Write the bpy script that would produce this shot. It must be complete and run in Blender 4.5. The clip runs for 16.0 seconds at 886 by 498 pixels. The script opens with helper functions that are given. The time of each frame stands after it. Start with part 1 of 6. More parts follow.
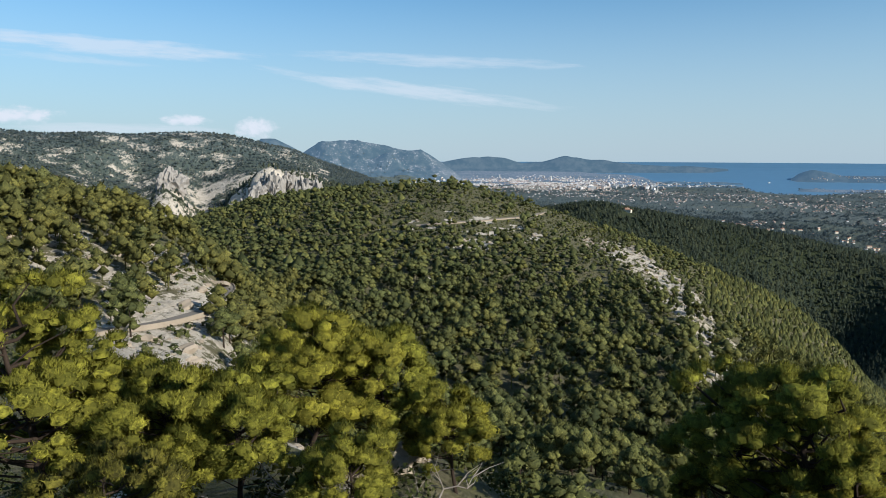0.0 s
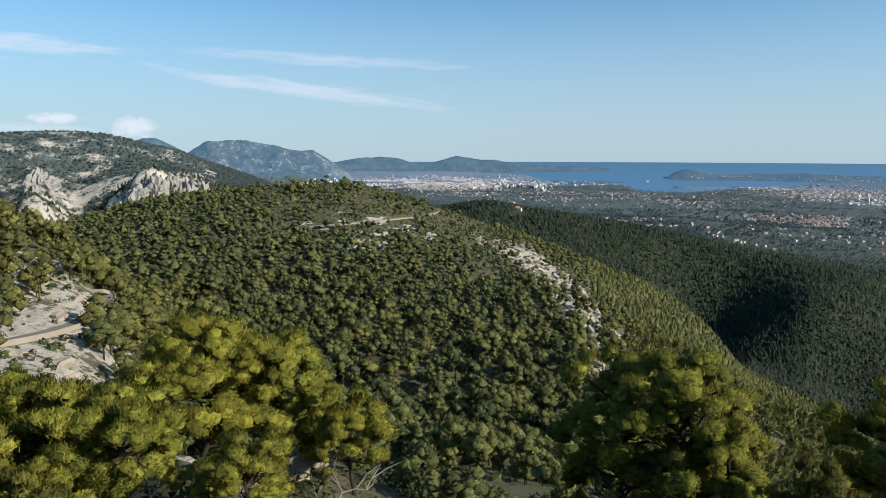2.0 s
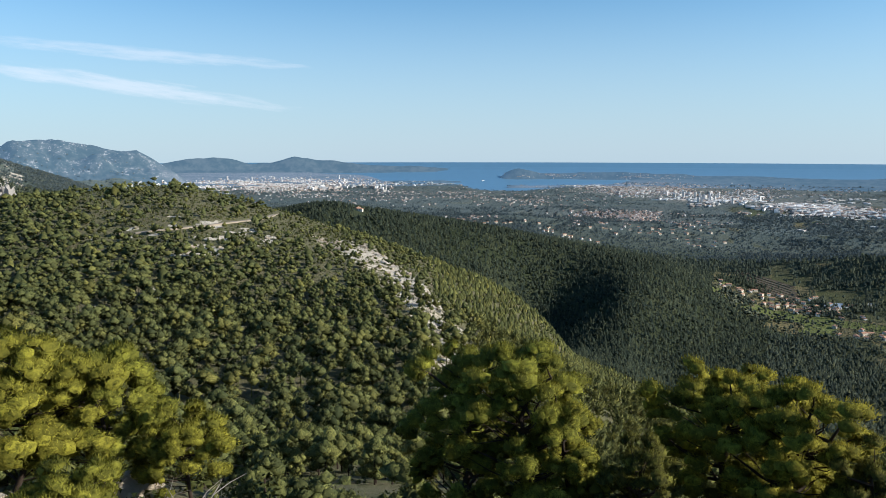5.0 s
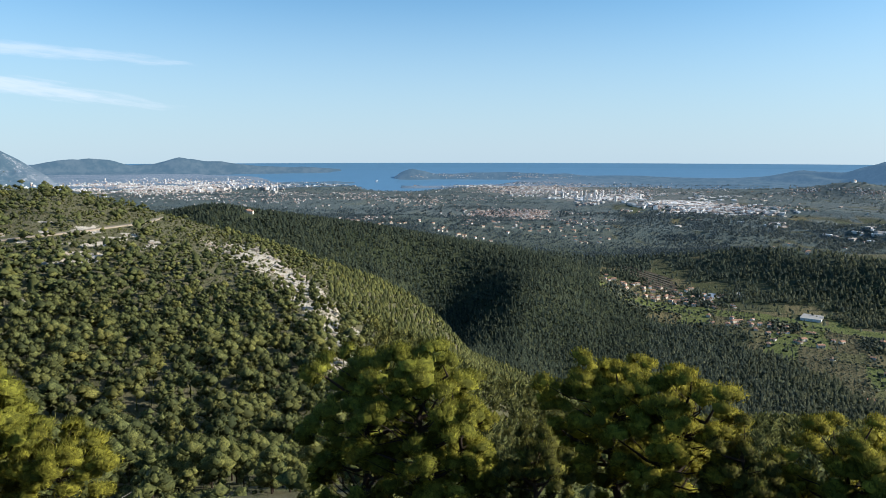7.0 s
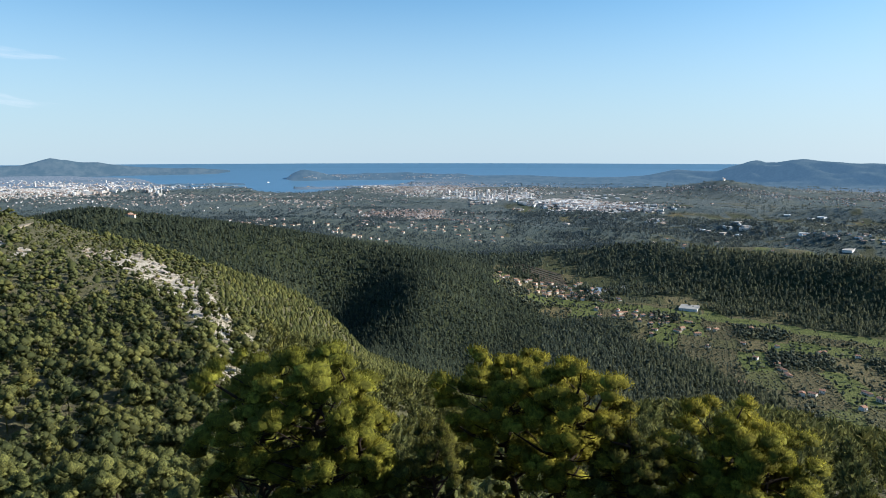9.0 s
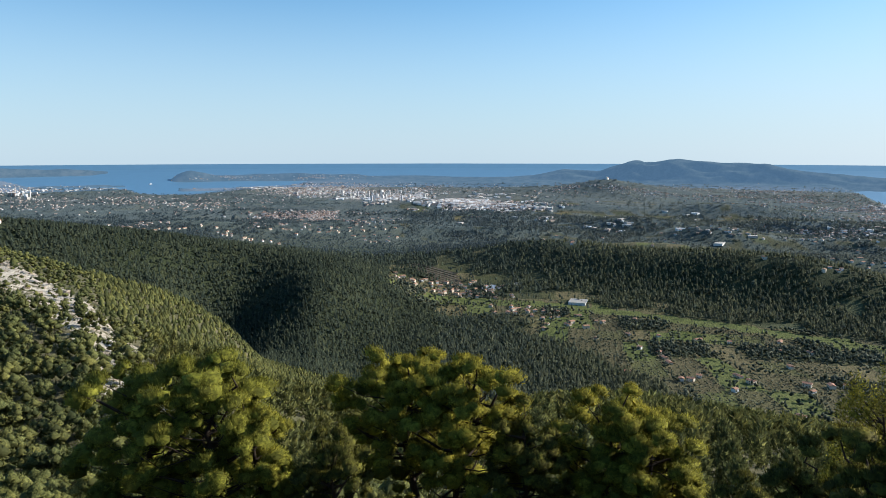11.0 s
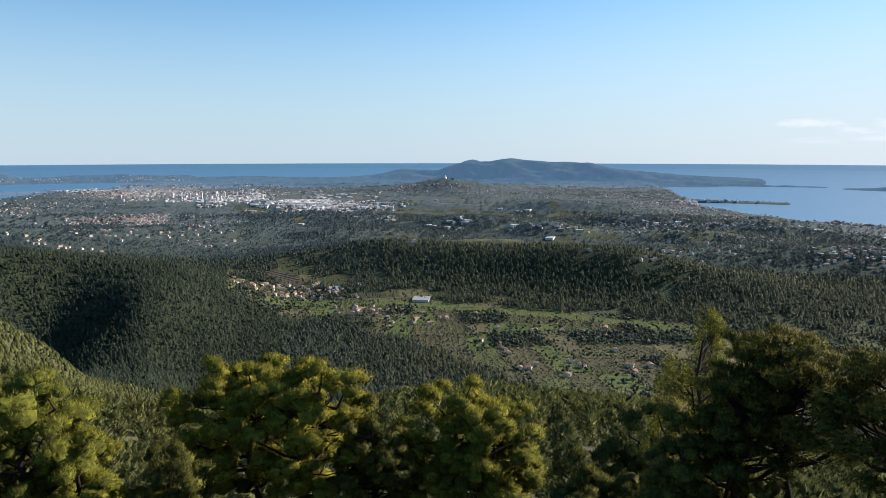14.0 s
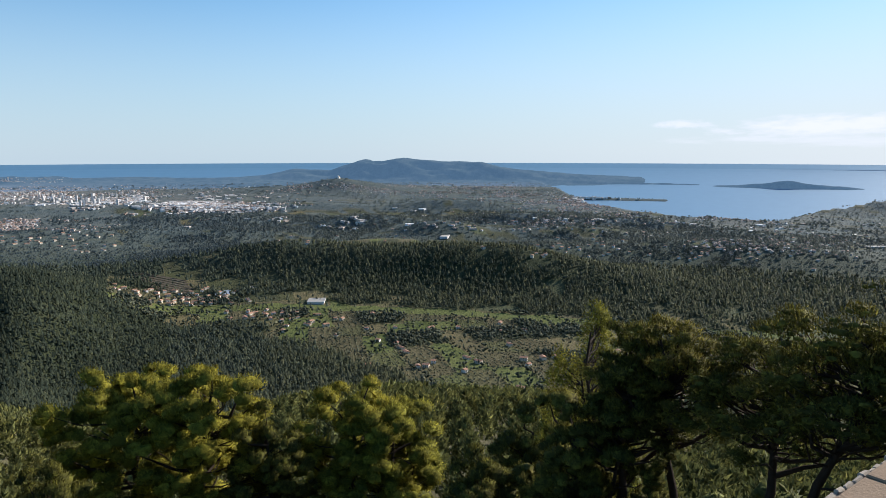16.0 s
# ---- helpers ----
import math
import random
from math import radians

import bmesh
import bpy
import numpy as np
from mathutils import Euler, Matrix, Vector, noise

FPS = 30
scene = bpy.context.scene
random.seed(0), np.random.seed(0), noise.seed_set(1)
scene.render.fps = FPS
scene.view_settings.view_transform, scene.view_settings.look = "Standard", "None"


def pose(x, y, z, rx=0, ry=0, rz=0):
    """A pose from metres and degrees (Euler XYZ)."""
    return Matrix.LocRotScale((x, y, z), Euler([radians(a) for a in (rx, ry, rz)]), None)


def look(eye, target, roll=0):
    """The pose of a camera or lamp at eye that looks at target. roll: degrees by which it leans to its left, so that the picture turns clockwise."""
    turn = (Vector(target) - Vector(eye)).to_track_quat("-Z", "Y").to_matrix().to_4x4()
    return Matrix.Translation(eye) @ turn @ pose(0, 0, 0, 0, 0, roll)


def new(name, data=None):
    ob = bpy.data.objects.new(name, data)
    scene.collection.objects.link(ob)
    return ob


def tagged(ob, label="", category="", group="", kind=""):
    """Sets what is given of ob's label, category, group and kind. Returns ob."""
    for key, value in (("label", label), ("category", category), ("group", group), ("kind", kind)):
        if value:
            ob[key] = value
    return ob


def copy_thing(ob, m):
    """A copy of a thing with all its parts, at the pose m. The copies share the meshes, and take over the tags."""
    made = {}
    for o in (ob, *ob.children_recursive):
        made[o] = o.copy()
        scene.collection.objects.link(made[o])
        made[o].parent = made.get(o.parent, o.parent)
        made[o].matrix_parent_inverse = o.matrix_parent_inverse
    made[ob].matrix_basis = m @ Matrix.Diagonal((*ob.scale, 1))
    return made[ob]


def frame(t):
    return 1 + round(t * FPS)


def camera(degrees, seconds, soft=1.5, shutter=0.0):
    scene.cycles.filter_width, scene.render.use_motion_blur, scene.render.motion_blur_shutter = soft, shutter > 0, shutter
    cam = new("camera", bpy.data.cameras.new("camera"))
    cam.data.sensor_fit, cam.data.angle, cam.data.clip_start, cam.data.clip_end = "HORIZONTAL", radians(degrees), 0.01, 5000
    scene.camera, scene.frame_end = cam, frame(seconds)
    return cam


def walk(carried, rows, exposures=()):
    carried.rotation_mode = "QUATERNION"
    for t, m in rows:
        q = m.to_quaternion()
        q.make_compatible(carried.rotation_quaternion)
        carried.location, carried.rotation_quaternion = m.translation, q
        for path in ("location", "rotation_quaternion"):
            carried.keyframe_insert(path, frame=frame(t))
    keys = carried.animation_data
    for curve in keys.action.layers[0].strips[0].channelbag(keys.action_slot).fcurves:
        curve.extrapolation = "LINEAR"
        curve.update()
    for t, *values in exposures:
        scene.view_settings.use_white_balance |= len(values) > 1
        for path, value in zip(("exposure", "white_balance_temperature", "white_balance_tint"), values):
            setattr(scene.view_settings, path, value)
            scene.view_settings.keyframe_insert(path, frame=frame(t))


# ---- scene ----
# A drone turns slowly on one spot above a wooded limestone hill, looking over a valley, towns and a bay.
EYE = 400.0          # height of the camera above the sea
cam = camera(64.6, 16.0, soft=0.8)
TILT = ((0, 4, 8, 12, 16), (81.92, 81.95, 82.04, 82.08, 82.02))
PAN = ((0, 1, 4, 7, 9, 16), (0.0, 0.04, 0.08, 0.09, 0.06, 0.06))
PATH = [(t, pose(0.012 * t, -0.009 * t, EYE, float(np.interp(t, *TILT)), 0, -4.31 * t - float(np.interp(t, *PAN)))) for t in range(17)]
walk(cam, PATH, [(0, 0.32, 5900, 10), (3, 0.42, 5900, 10), (7, 0.62, 5900, 10), (9, 0.64, 5900, 10), (12.5, 0.62, 6000, 12), (16, 0.58, 6050, 14)])

# ---- light ----
SUN_AZ, SUN_EL = 123.0, 27.0
world = bpy.data.worlds.new("sky")
scene.world = world
world.use_nodes = True


def clouds(nt, blue):
    """Thin cirrus streaks and low heaps of cloud: bearing and elevation of the middle, half sizes, slope, grain along and across, thickness, edge."""
    tc = nt.nodes.new("ShaderNodeTexCoord")

    def calc(op, a, b=0.0, c=0.0):
        n = nt.nodes.new("ShaderNodeMath")
        n.operation = op
        for k, v in enumerate((a, b, c)):
            if isinstance(v, (int, float)):
                n.inputs[k].default_value = v
            else:
                nt.links.new(v, n.inputs[k])
        return n.outputs[0]

    sep = nt.nodes.new("ShaderNodeSeparateXYZ")
    nt.links.new(tc.outputs["Generated"], sep.inputs[0])
    bearing = calc("MULTIPLY", calc("ARCTAN2", sep.outputs[0], sep.outputs[1]), 57.2958)
    rise = calc("MULTIPLY", calc("ARCSINE", sep.outputs[2]), 57.2958)
    tint = nt.nodes.new("ShaderNodeMix")
    tint.data_type, tint.blend_type = "RGBA", "MULTIPLY"
    tint.inputs[0].default_value, tint.inputs[7].default_value = 1.0, (0.79, 1.12, 1.13, 1)
    nt.links.new(blue, tint.inputs[6])
    low_air = nt.nodes.new("ShaderNodeMapRange")
    low_air.interpolation_type = "SMOOTHSTEP"
    for k, v in ((1, 16.0), (2, -1.0), (3, 0.0), (4, 0.85)):
        low_air.inputs[k].default_value = v
    nt.links.new(rise, low_air.inputs[0])
    pale = nt.nodes.new("ShaderNodeMix")
    pale.data_type = "RGBA"
    nt.links.new(low_air.outputs[0], pale.inputs[0])
    nt.links.new(tint.outputs[2], pale.inputs[6])
    pale.inputs[7].default_value = (4.5, 5.3, 5.9, 1)
    col = pale.outputs[2]
    # the air whitens towards the sun
    sunward = nt.nodes.new("ShaderNodeMapRange")
    sunward.interpolation_type = "SMOOTHSTEP"
    for k, v in ((1, 45.0), (2, SUN_AZ), (3, 0.0), (4, 0.60)):
        sunward.inputs[k].default_value = v
    nt.links.new(bearing, sunward.inputs[0])
    glow = nt.nodes.new("ShaderNodeMix")
    glow.data_type = "RGBA"
    nt.links.new(calc("MULTIPLY", sunward.outputs[0], calc("ADD", 0.35, low_air.outputs[0])), glow.inputs[0])
    nt.links.new(col, glow.inputs[6])
    glow.inputs[7].default_value = (6.9, 6.9, 6.8, 1)
    col = glow.outputs[2]
    for a0, e0, wa, we, slope, ga, ge, thick, low in CLOUDS:
        da = calc("SUBTRACT", bearing, a0)
        de = calc("SUBTRACT", calc("SUBTRACT", rise, e0), calc("MULTIPLY", da, slope))
        u, v = calc("DIVIDE", da, wa), calc("DIVIDE", de, we)
        near = calc("SUBTRACT", 1.0, calc("ADD", calc("MULTIPLY", u, u), calc("MULTIPLY", v, v)))
        comb = nt.nodes.new("ShaderNodeCombineXYZ")
        nt.links.new(calc("MULTIPLY", da, ga), comb.inputs[0])
        nt.links.new(calc("MULTIPLY", de, ge), comb.inputs[1])
        comb.inputs[2].default_value = a0 * 0.37 + e0
        n = nt.nodes.new("ShaderNodeTexNoise")
        n.inputs["Scale"].default_value, n.inputs["Detail"].default_value, n.inputs["Roughness"].default_value = 1.0, 6.0, 0.62
        nt.links.new(comb.outputs[0], n.inputs["Vector"])
        m = nt.nodes.new("ShaderNodeMapRange")
        m.interpolation_type = "SMOOTHSTEP"
        m.inputs[1].default_value, m.inputs[2].default_value, m.inputs[4].default_value = low, low + 0.45, thick
        nt.links.new(calc("ADD", n.outputs["Fac"], calc("MULTIPLY", near, 0.42)), m.inputs[0])
        inside = calc("GREATER_THAN", near, -2.5)
        mix = nt.nodes.new("ShaderNodeMix")
        mix.data_type = "RGBA"
        nt.links.new(calc("MULTIPLY", m.outputs[0], inside), mix.inputs[0])
        nt.links.new(col, mix.inputs[6])
        mix.inputs[7].default_value = (*CLOUD_WHITE, 1)
        col = mix.outputs[2]
    return col


CLOUD_WHITE = (7.4, 7.6, 7.9)
CLOUDS = [(-24, 7.3, 12, 0.8, -0.03, 0.26, 1.9, 0.55, 0.54), (-2, 4.6, 13, 0.75, -0.12, 0.24, 2.0, 0.55, 0.54), (0, 6.9, 13, 0.6, -0.04, 0.22, 1.9, 0.42, 0.56), (-27, 6.3, 6, 0.4, -0.05, 0.3, 1.8, 0.3, 0.58),
          (-31, 2.4, 3.2, 0.7, 0.0, 1.0, 1.6, 1.0, 0.52), (-19.8, 2.2, 1.9, 0.5, 0.0, 1.0, 1.8, 1.0, 0.5), (-14.7, 1.6, 1.7, 1.0, 0.0, 1.0, 1.2, 1.0, 0.5), (-25, 1.5, 10, 0.5, 0.0, 0.2, 1.6, 0.5, 0.55),
          (98, 1.8, 9, 0.9, 0.02, 0.4, 1.6, 1.0, 0.5), (87.5, 2.0, 2.8, 0.4, 0.0, 0.8, 2.0, 0.8, 0.52), (100, 0.8, 16, 0.6, 0.0, 0.25, 2.0, 0.6, 0.55)]


def build_sky():
    nt = world.node_tree
    nt.nodes.clear()
    out = nt.nodes.new("ShaderNodeOutputWorld")
    bg = nt.nodes.new("ShaderNodeBackground")
    bg.inputs["Strength"].default_value = 0.085
    sky = nt.nodes.new("ShaderNodeTexSky")
    sky.sky_type = "NISHITA"
    sky.sun_disc = False
    sky.sun_elevation = radians(SUN_EL)
    sky.sun_rotation = radians(SUN_AZ)
    sky.altitude = 400
    sky.air_density, sky.dust_density, sky.ozone_density = 1.0, 0.1, 3.5
    c = clouds(nt, sky.outputs[0])
    nt.links.new(c, bg.inputs[0])
    nt.links.new(bg.outputs[0], out.inputs[0])


build_sky()
sun = new("sun", bpy.data.lights.new("sun", "SUN"))
sun.data.energy, sun.data.angle, sun.data.color = 5.0, radians(0.6), (1.0, 0.91, 0.76)
sun.matrix_world = look((0, 0, 0), (-math.sin(radians(SUN_AZ)) * math.cos(radians(SUN_EL)),
                                    -math.cos(radians(SUN_AZ)) * math.cos(radians(SUN_EL)), -math.sin(radians(SUN_EL))))


# ---- materials ----
def material(name):
    m = bpy.data.materials.new(name)
    m.use_nodes = True
    nt = m.node_tree
    return m, nt, nt.nodes["Principled BSDF"], nt.nodes["Material Output"]


def ramp(nt, fac, stops):
    n = nt.nodes.new("ShaderNodeValToRGB")
    e = n.color_ramp.elements
    while len(e) < len(stops):
        e.new(0.5)
    for k, (p, c) in enumerate(stops):
        e[k].position, e[k].color = p, (*c, 1)
    nt.links.new(fac, n.inputs[0])
    return n.outputs[0]


def noise_tex(nt, scale, detail=4.0, rough=0.6, dims="3D", coord=None):
    n = nt.nodes.new("ShaderNodeTexNoise")
    n.inputs["Scale"].default_value, n.inputs["Detail"].default_value, n.inputs["Roughness"].default_value = scale, detail, rough
    if coord is None:
        g = nt.nodes.new("ShaderNodeNewGeometry")
        coord = g.outputs["Position"]
    nt.links.new(coord, n.inputs["Vector"])
    return n.outputs["Fac"]


def mixed(nt, fac, a, b):
    n = nt.nodes.new("ShaderNodeMix")
    n.data_type = "RGBA"
    for socket, v in ((n.inputs[0], fac), (n.inputs[6], a), (n.inputs[7], b)):
        if isinstance(v, (int, float)):
            socket.default_value = v
        elif isinstance(v, tuple):
            socket.default_value = (*v, 1)
        else:
            nt.links.new(v, socket)
    return n.outputs[2]


def attribute(nt, name):
    n = nt.nodes.new("ShaderNodeAttribute")
    n.attribute_name = name
    return n.outputs["Fac"]


def bump(nt, bsdf, height, strength, distance):
    n = nt.nodes.new("ShaderNodeBump")
    n.inputs["Strength"].default_value, n.inputs["Distance"].default_value = strength, distance
    nt.links.new(height, n.inputs["Height"])
    nt.links.new(n.outputs[0], bsdf.inputs["Normal"])


def foliage(name, dark, light, through_light, source, rough=0.7, grain=2.2):
    """Leaves that let part of the light through; the shade of green varies from leaf to leaf and from tree to tree."""
    m, nt, b, out = material(name)
    geo = nt.nodes.new("ShaderNodeNewGeometry")
    leaf = ramp(nt, geo.outputs["Random Per Island"], [(0, dark), (1, light)])
    if source == "object":
        info = nt.nodes.new("ShaderNodeObjectInfo")
        tint = info.outputs["Random"]
    else:
        tint = attribute(nt, "tint")
    speck = noise_tex(nt, grain, 3, 0.7)
    leaf = mixed(nt, ramp(nt, speck, [(0.35, (0, 0, 0)), (0.68, (1, 1, 1))]), dark, leaf)
    bump(nt, b, speck, 0.45, 0.8 / grain)
    k = 0.45 if source == "object" else 1.0
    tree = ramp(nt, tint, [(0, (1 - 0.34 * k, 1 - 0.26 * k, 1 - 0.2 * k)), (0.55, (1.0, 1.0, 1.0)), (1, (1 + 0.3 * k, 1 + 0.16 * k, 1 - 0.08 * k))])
    mul = nt.nodes.new("ShaderNodeMix")
    mul.data_type, mul.blend_type = "RGBA", "MULTIPLY"
    mul.inputs[0].default_value = 1
    nt.links.new(leaf, mul.inputs[6])
    nt.links.new(tree, mul.inputs[7])
    nt.links.new(mul.outputs[2], b.inputs["Base Color"])
    b.inputs["Roughness"].default_value = rough
    b.inputs["Specular IOR Level"].default_value = 0.06
    tr = nt.nodes.new("ShaderNodeBsdfTranslucent")
    nt.links.new(mul.outputs[2], tr.inputs["Color"])
    mx = nt.nodes.new("ShaderNodeMixShader")
    mx.inputs[0].default_value = through_light
    nt.links.new(b.outputs[0], mx.inputs[1])
    nt.links.new(tr.outputs[0], mx.inputs[2])
    nt.links.new(mx.outputs[0], out.inputs["Surface"])
    return m


def plain(name, a, b, scale, rough=0.85, relief=0.0, detail=5.0, metal=0.0):
    """Two shades mixed by a coarse and a fine noise, with fine relief."""
    m, nt, bs, out = material(name)
    tc = nt.nodes.new("ShaderNodeTexCoord")
    n1 = noise_tex(nt, scale, detail, 0.65, coord=tc.outputs["Object"])
    n2 = noise_tex(nt, scale * 9, 3, 0.6, coord=tc.outputs["Object"])
    c = mixed(nt, n1, a, b)
    mid = tuple((p + q) * 0.42 for p, q in zip(a, b))
    c2 = mixed(nt, ramp(nt, n2, [(0.45, (0, 0, 0)), (0.75, (0.7, 0.7, 0.7))]), c, mid)
    nt.links.new(c2, bs.inputs["Base Color"])
    bs.inputs["Roughness"].default_value, bs.inputs["Metallic"].default_value = rough, metal
    bs.inputs["Specular IOR Level"].default_value = 0.5 if rough < 0.4 else 0.15
    if relief:
        bump(nt, bs, n2, 0.6, relief)
    return m


def island_shades(name, stops, rough=0.8):
    m, nt, b, out = material(name)
    geo = nt.nodes.new("ShaderNodeNewGeometry")
    c = ramp(nt, geo.outputs["Random Per Island"], stops)
    n = noise_tex(nt, 0.3, 4)
    nt.links.new(mixed(nt, ramp(nt, n, [(0.4, (0, 0, 0)), (0.8, (0.35, 0.35, 0.35))]), c, (0.25, 0.23, 0.2)), b.inputs["Base Color"])
    b.inputs["Roughness"].default_value = rough
    return m


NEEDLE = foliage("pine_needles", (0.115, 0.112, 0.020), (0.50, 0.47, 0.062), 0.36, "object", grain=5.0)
# darkened needles: backlight and shade are painted into this green
SHADENEEDLE = foliage("shaded_pine_needles", (0.058, 0.056, 0.016), (0.28, 0.262, 0.042), 0.26, "object", grain=5.0)
PINE = foliage("pine_foliage", (0.060, 0.068, 0.026), (0.29, 0.295, 0.088), 0.28, "object", grain=2.6)
WOODS = foliage("woods_foliage", (0.060, 0.068, 0.028), (0.275, 0.28, 0.088), 0.28, "tint", grain=1.6)
# extra blue in these leaves stands in for haze over the valley
FARWOODS = foliage("hazed_far_foliage", (0.058, 0.078, 0.066), (0.255, 0.280, 0.175), 0.55, "tint", grain=0.5)
# darker copy of the far foliage; the hill's shade is in this colour
SHADEWOODS = foliage("shaded_woods_foliage", (0.030, 0.042, 0.032), (0.128, 0.146, 0.086), 0.36, "tint", grain=0.5)
# lightened blue-grey green, with the haze of the plain painted in
DISTANT = foliage("hazed_distant_foliage", (0.088, 0.116, 0.124), (0.215, 0.255, 0.250), 0.62, "tint", grain=0.25)
OLIVE = foliage("olive_foliage", (0.105, 0.112, 0.074), (0.22, 0.225, 0.15), 0.15, "tint", grain=1.5)
SHRUB = foliage("shrub_foliage", (0.045, 0.052, 0.016), (0.11, 0.115, 0.032), 0.15, "tint", grain=4.0)
BARK = plain("pine_bark", (0.022, 0.016, 0.012), (0.064, 0.045, 0.032), 6, 0.9, 0.03)
DEADWOOD = plain("bleached_dead_wood", (0.20, 0.17, 0.14), (0.34, 0.30, 0.26), 5, 0.85, 0.01)
ROCK = plain("pale_limestone", (0.27, 0.22, 0.16), (0.42, 0.35, 0.265), 0.35, 0.92, 0.25)
ASPHALT = plain("worn_asphalt", (0.17, 0.15, 0.122), (0.25, 0.22, 0.185), 0.5, 0.9)
DIRT = plain("dirt_track", (0.22, 0.18, 0.13), (0.34, 0.29, 0.22), 0.12, 0.95, 0.05)
STONE = plain("parapet_stone", (0.17, 0.115, 0.07), (0.32, 0.235, 0.16), 3, 0.9, 0.02)
MORTAR = plain("weathered_mortar", (0.26, 0.22, 0.17), (0.38, 0.33, 0.27), 5, 0.95, 0.01)
PLASTER = plain("cream_render", (0.62, 0.54, 0.42), (0.72, 0.64, 0.52), 0.4, 0.9)
PLASTER_B = plain("white_render", (0.68, 0.66, 0.62), (0.78, 0.76, 0.72), 0.4, 0.9)
TILE = plain("terracotta_roof_tiles", (0.30, 0.16, 0.10), (0.42, 0.25, 0.17), 0.5, 0.9)
DARKGLASS = plain("window_glass", (0.03, 0.035, 0.04), (0.05, 0.055, 0.06), 1, 0.15)
SHEET = plain("pale_metal_roof", (0.42, 0.385, 0.33), (0.54, 0.50, 0.44), 0.15, 0.9)
BLUEROOF = plain("blue_grey_roof", (0.20, 0.25, 0.31), (0.30, 0.35, 0.41), 0.2, 0.5)
CONCRETE = plain("pale_concrete", (0.58, 0.55, 0.52), (0.70, 0.68, 0.65), 0.1, 0.85)
TOWN = island_shades("town_walls", [(0, (0.36, 0.26, 0.20)), (0.2, (0.48, 0.40, 0.34)), (0.4, (0.56, 0.51, 0.46)), (0.7, (0.70, 0.68, 0.65)), (1, (0.84, 0.83, 0.82))])
ROOFS = island_shades("town_roofs", [(0, (0.26, 0.15, 0.10)), (0.6, (0.42, 0.27, 0.19)), (0.85, (0.50, 0.40, 0.33)), (1, (0.62, 0.60, 0.57))])

# ---- land: heights by bearing (degrees to the right of the first view) and true distance ----
def spread(table, az):
    """A smooth line through (bearing, value) pairs."""
    fine = np.arange(-62.0, 132.0, 0.5)
    v = np.interp(fine, [p[0] for p in table], [p[1] for p in table])
    k = np.array([1, 2, 3, 2, 1], float)
    v = np.convolve(np.pad(v, 2, mode="edge"), k / k.sum(), mode="valid")
    return np.interp(az, fine, v)


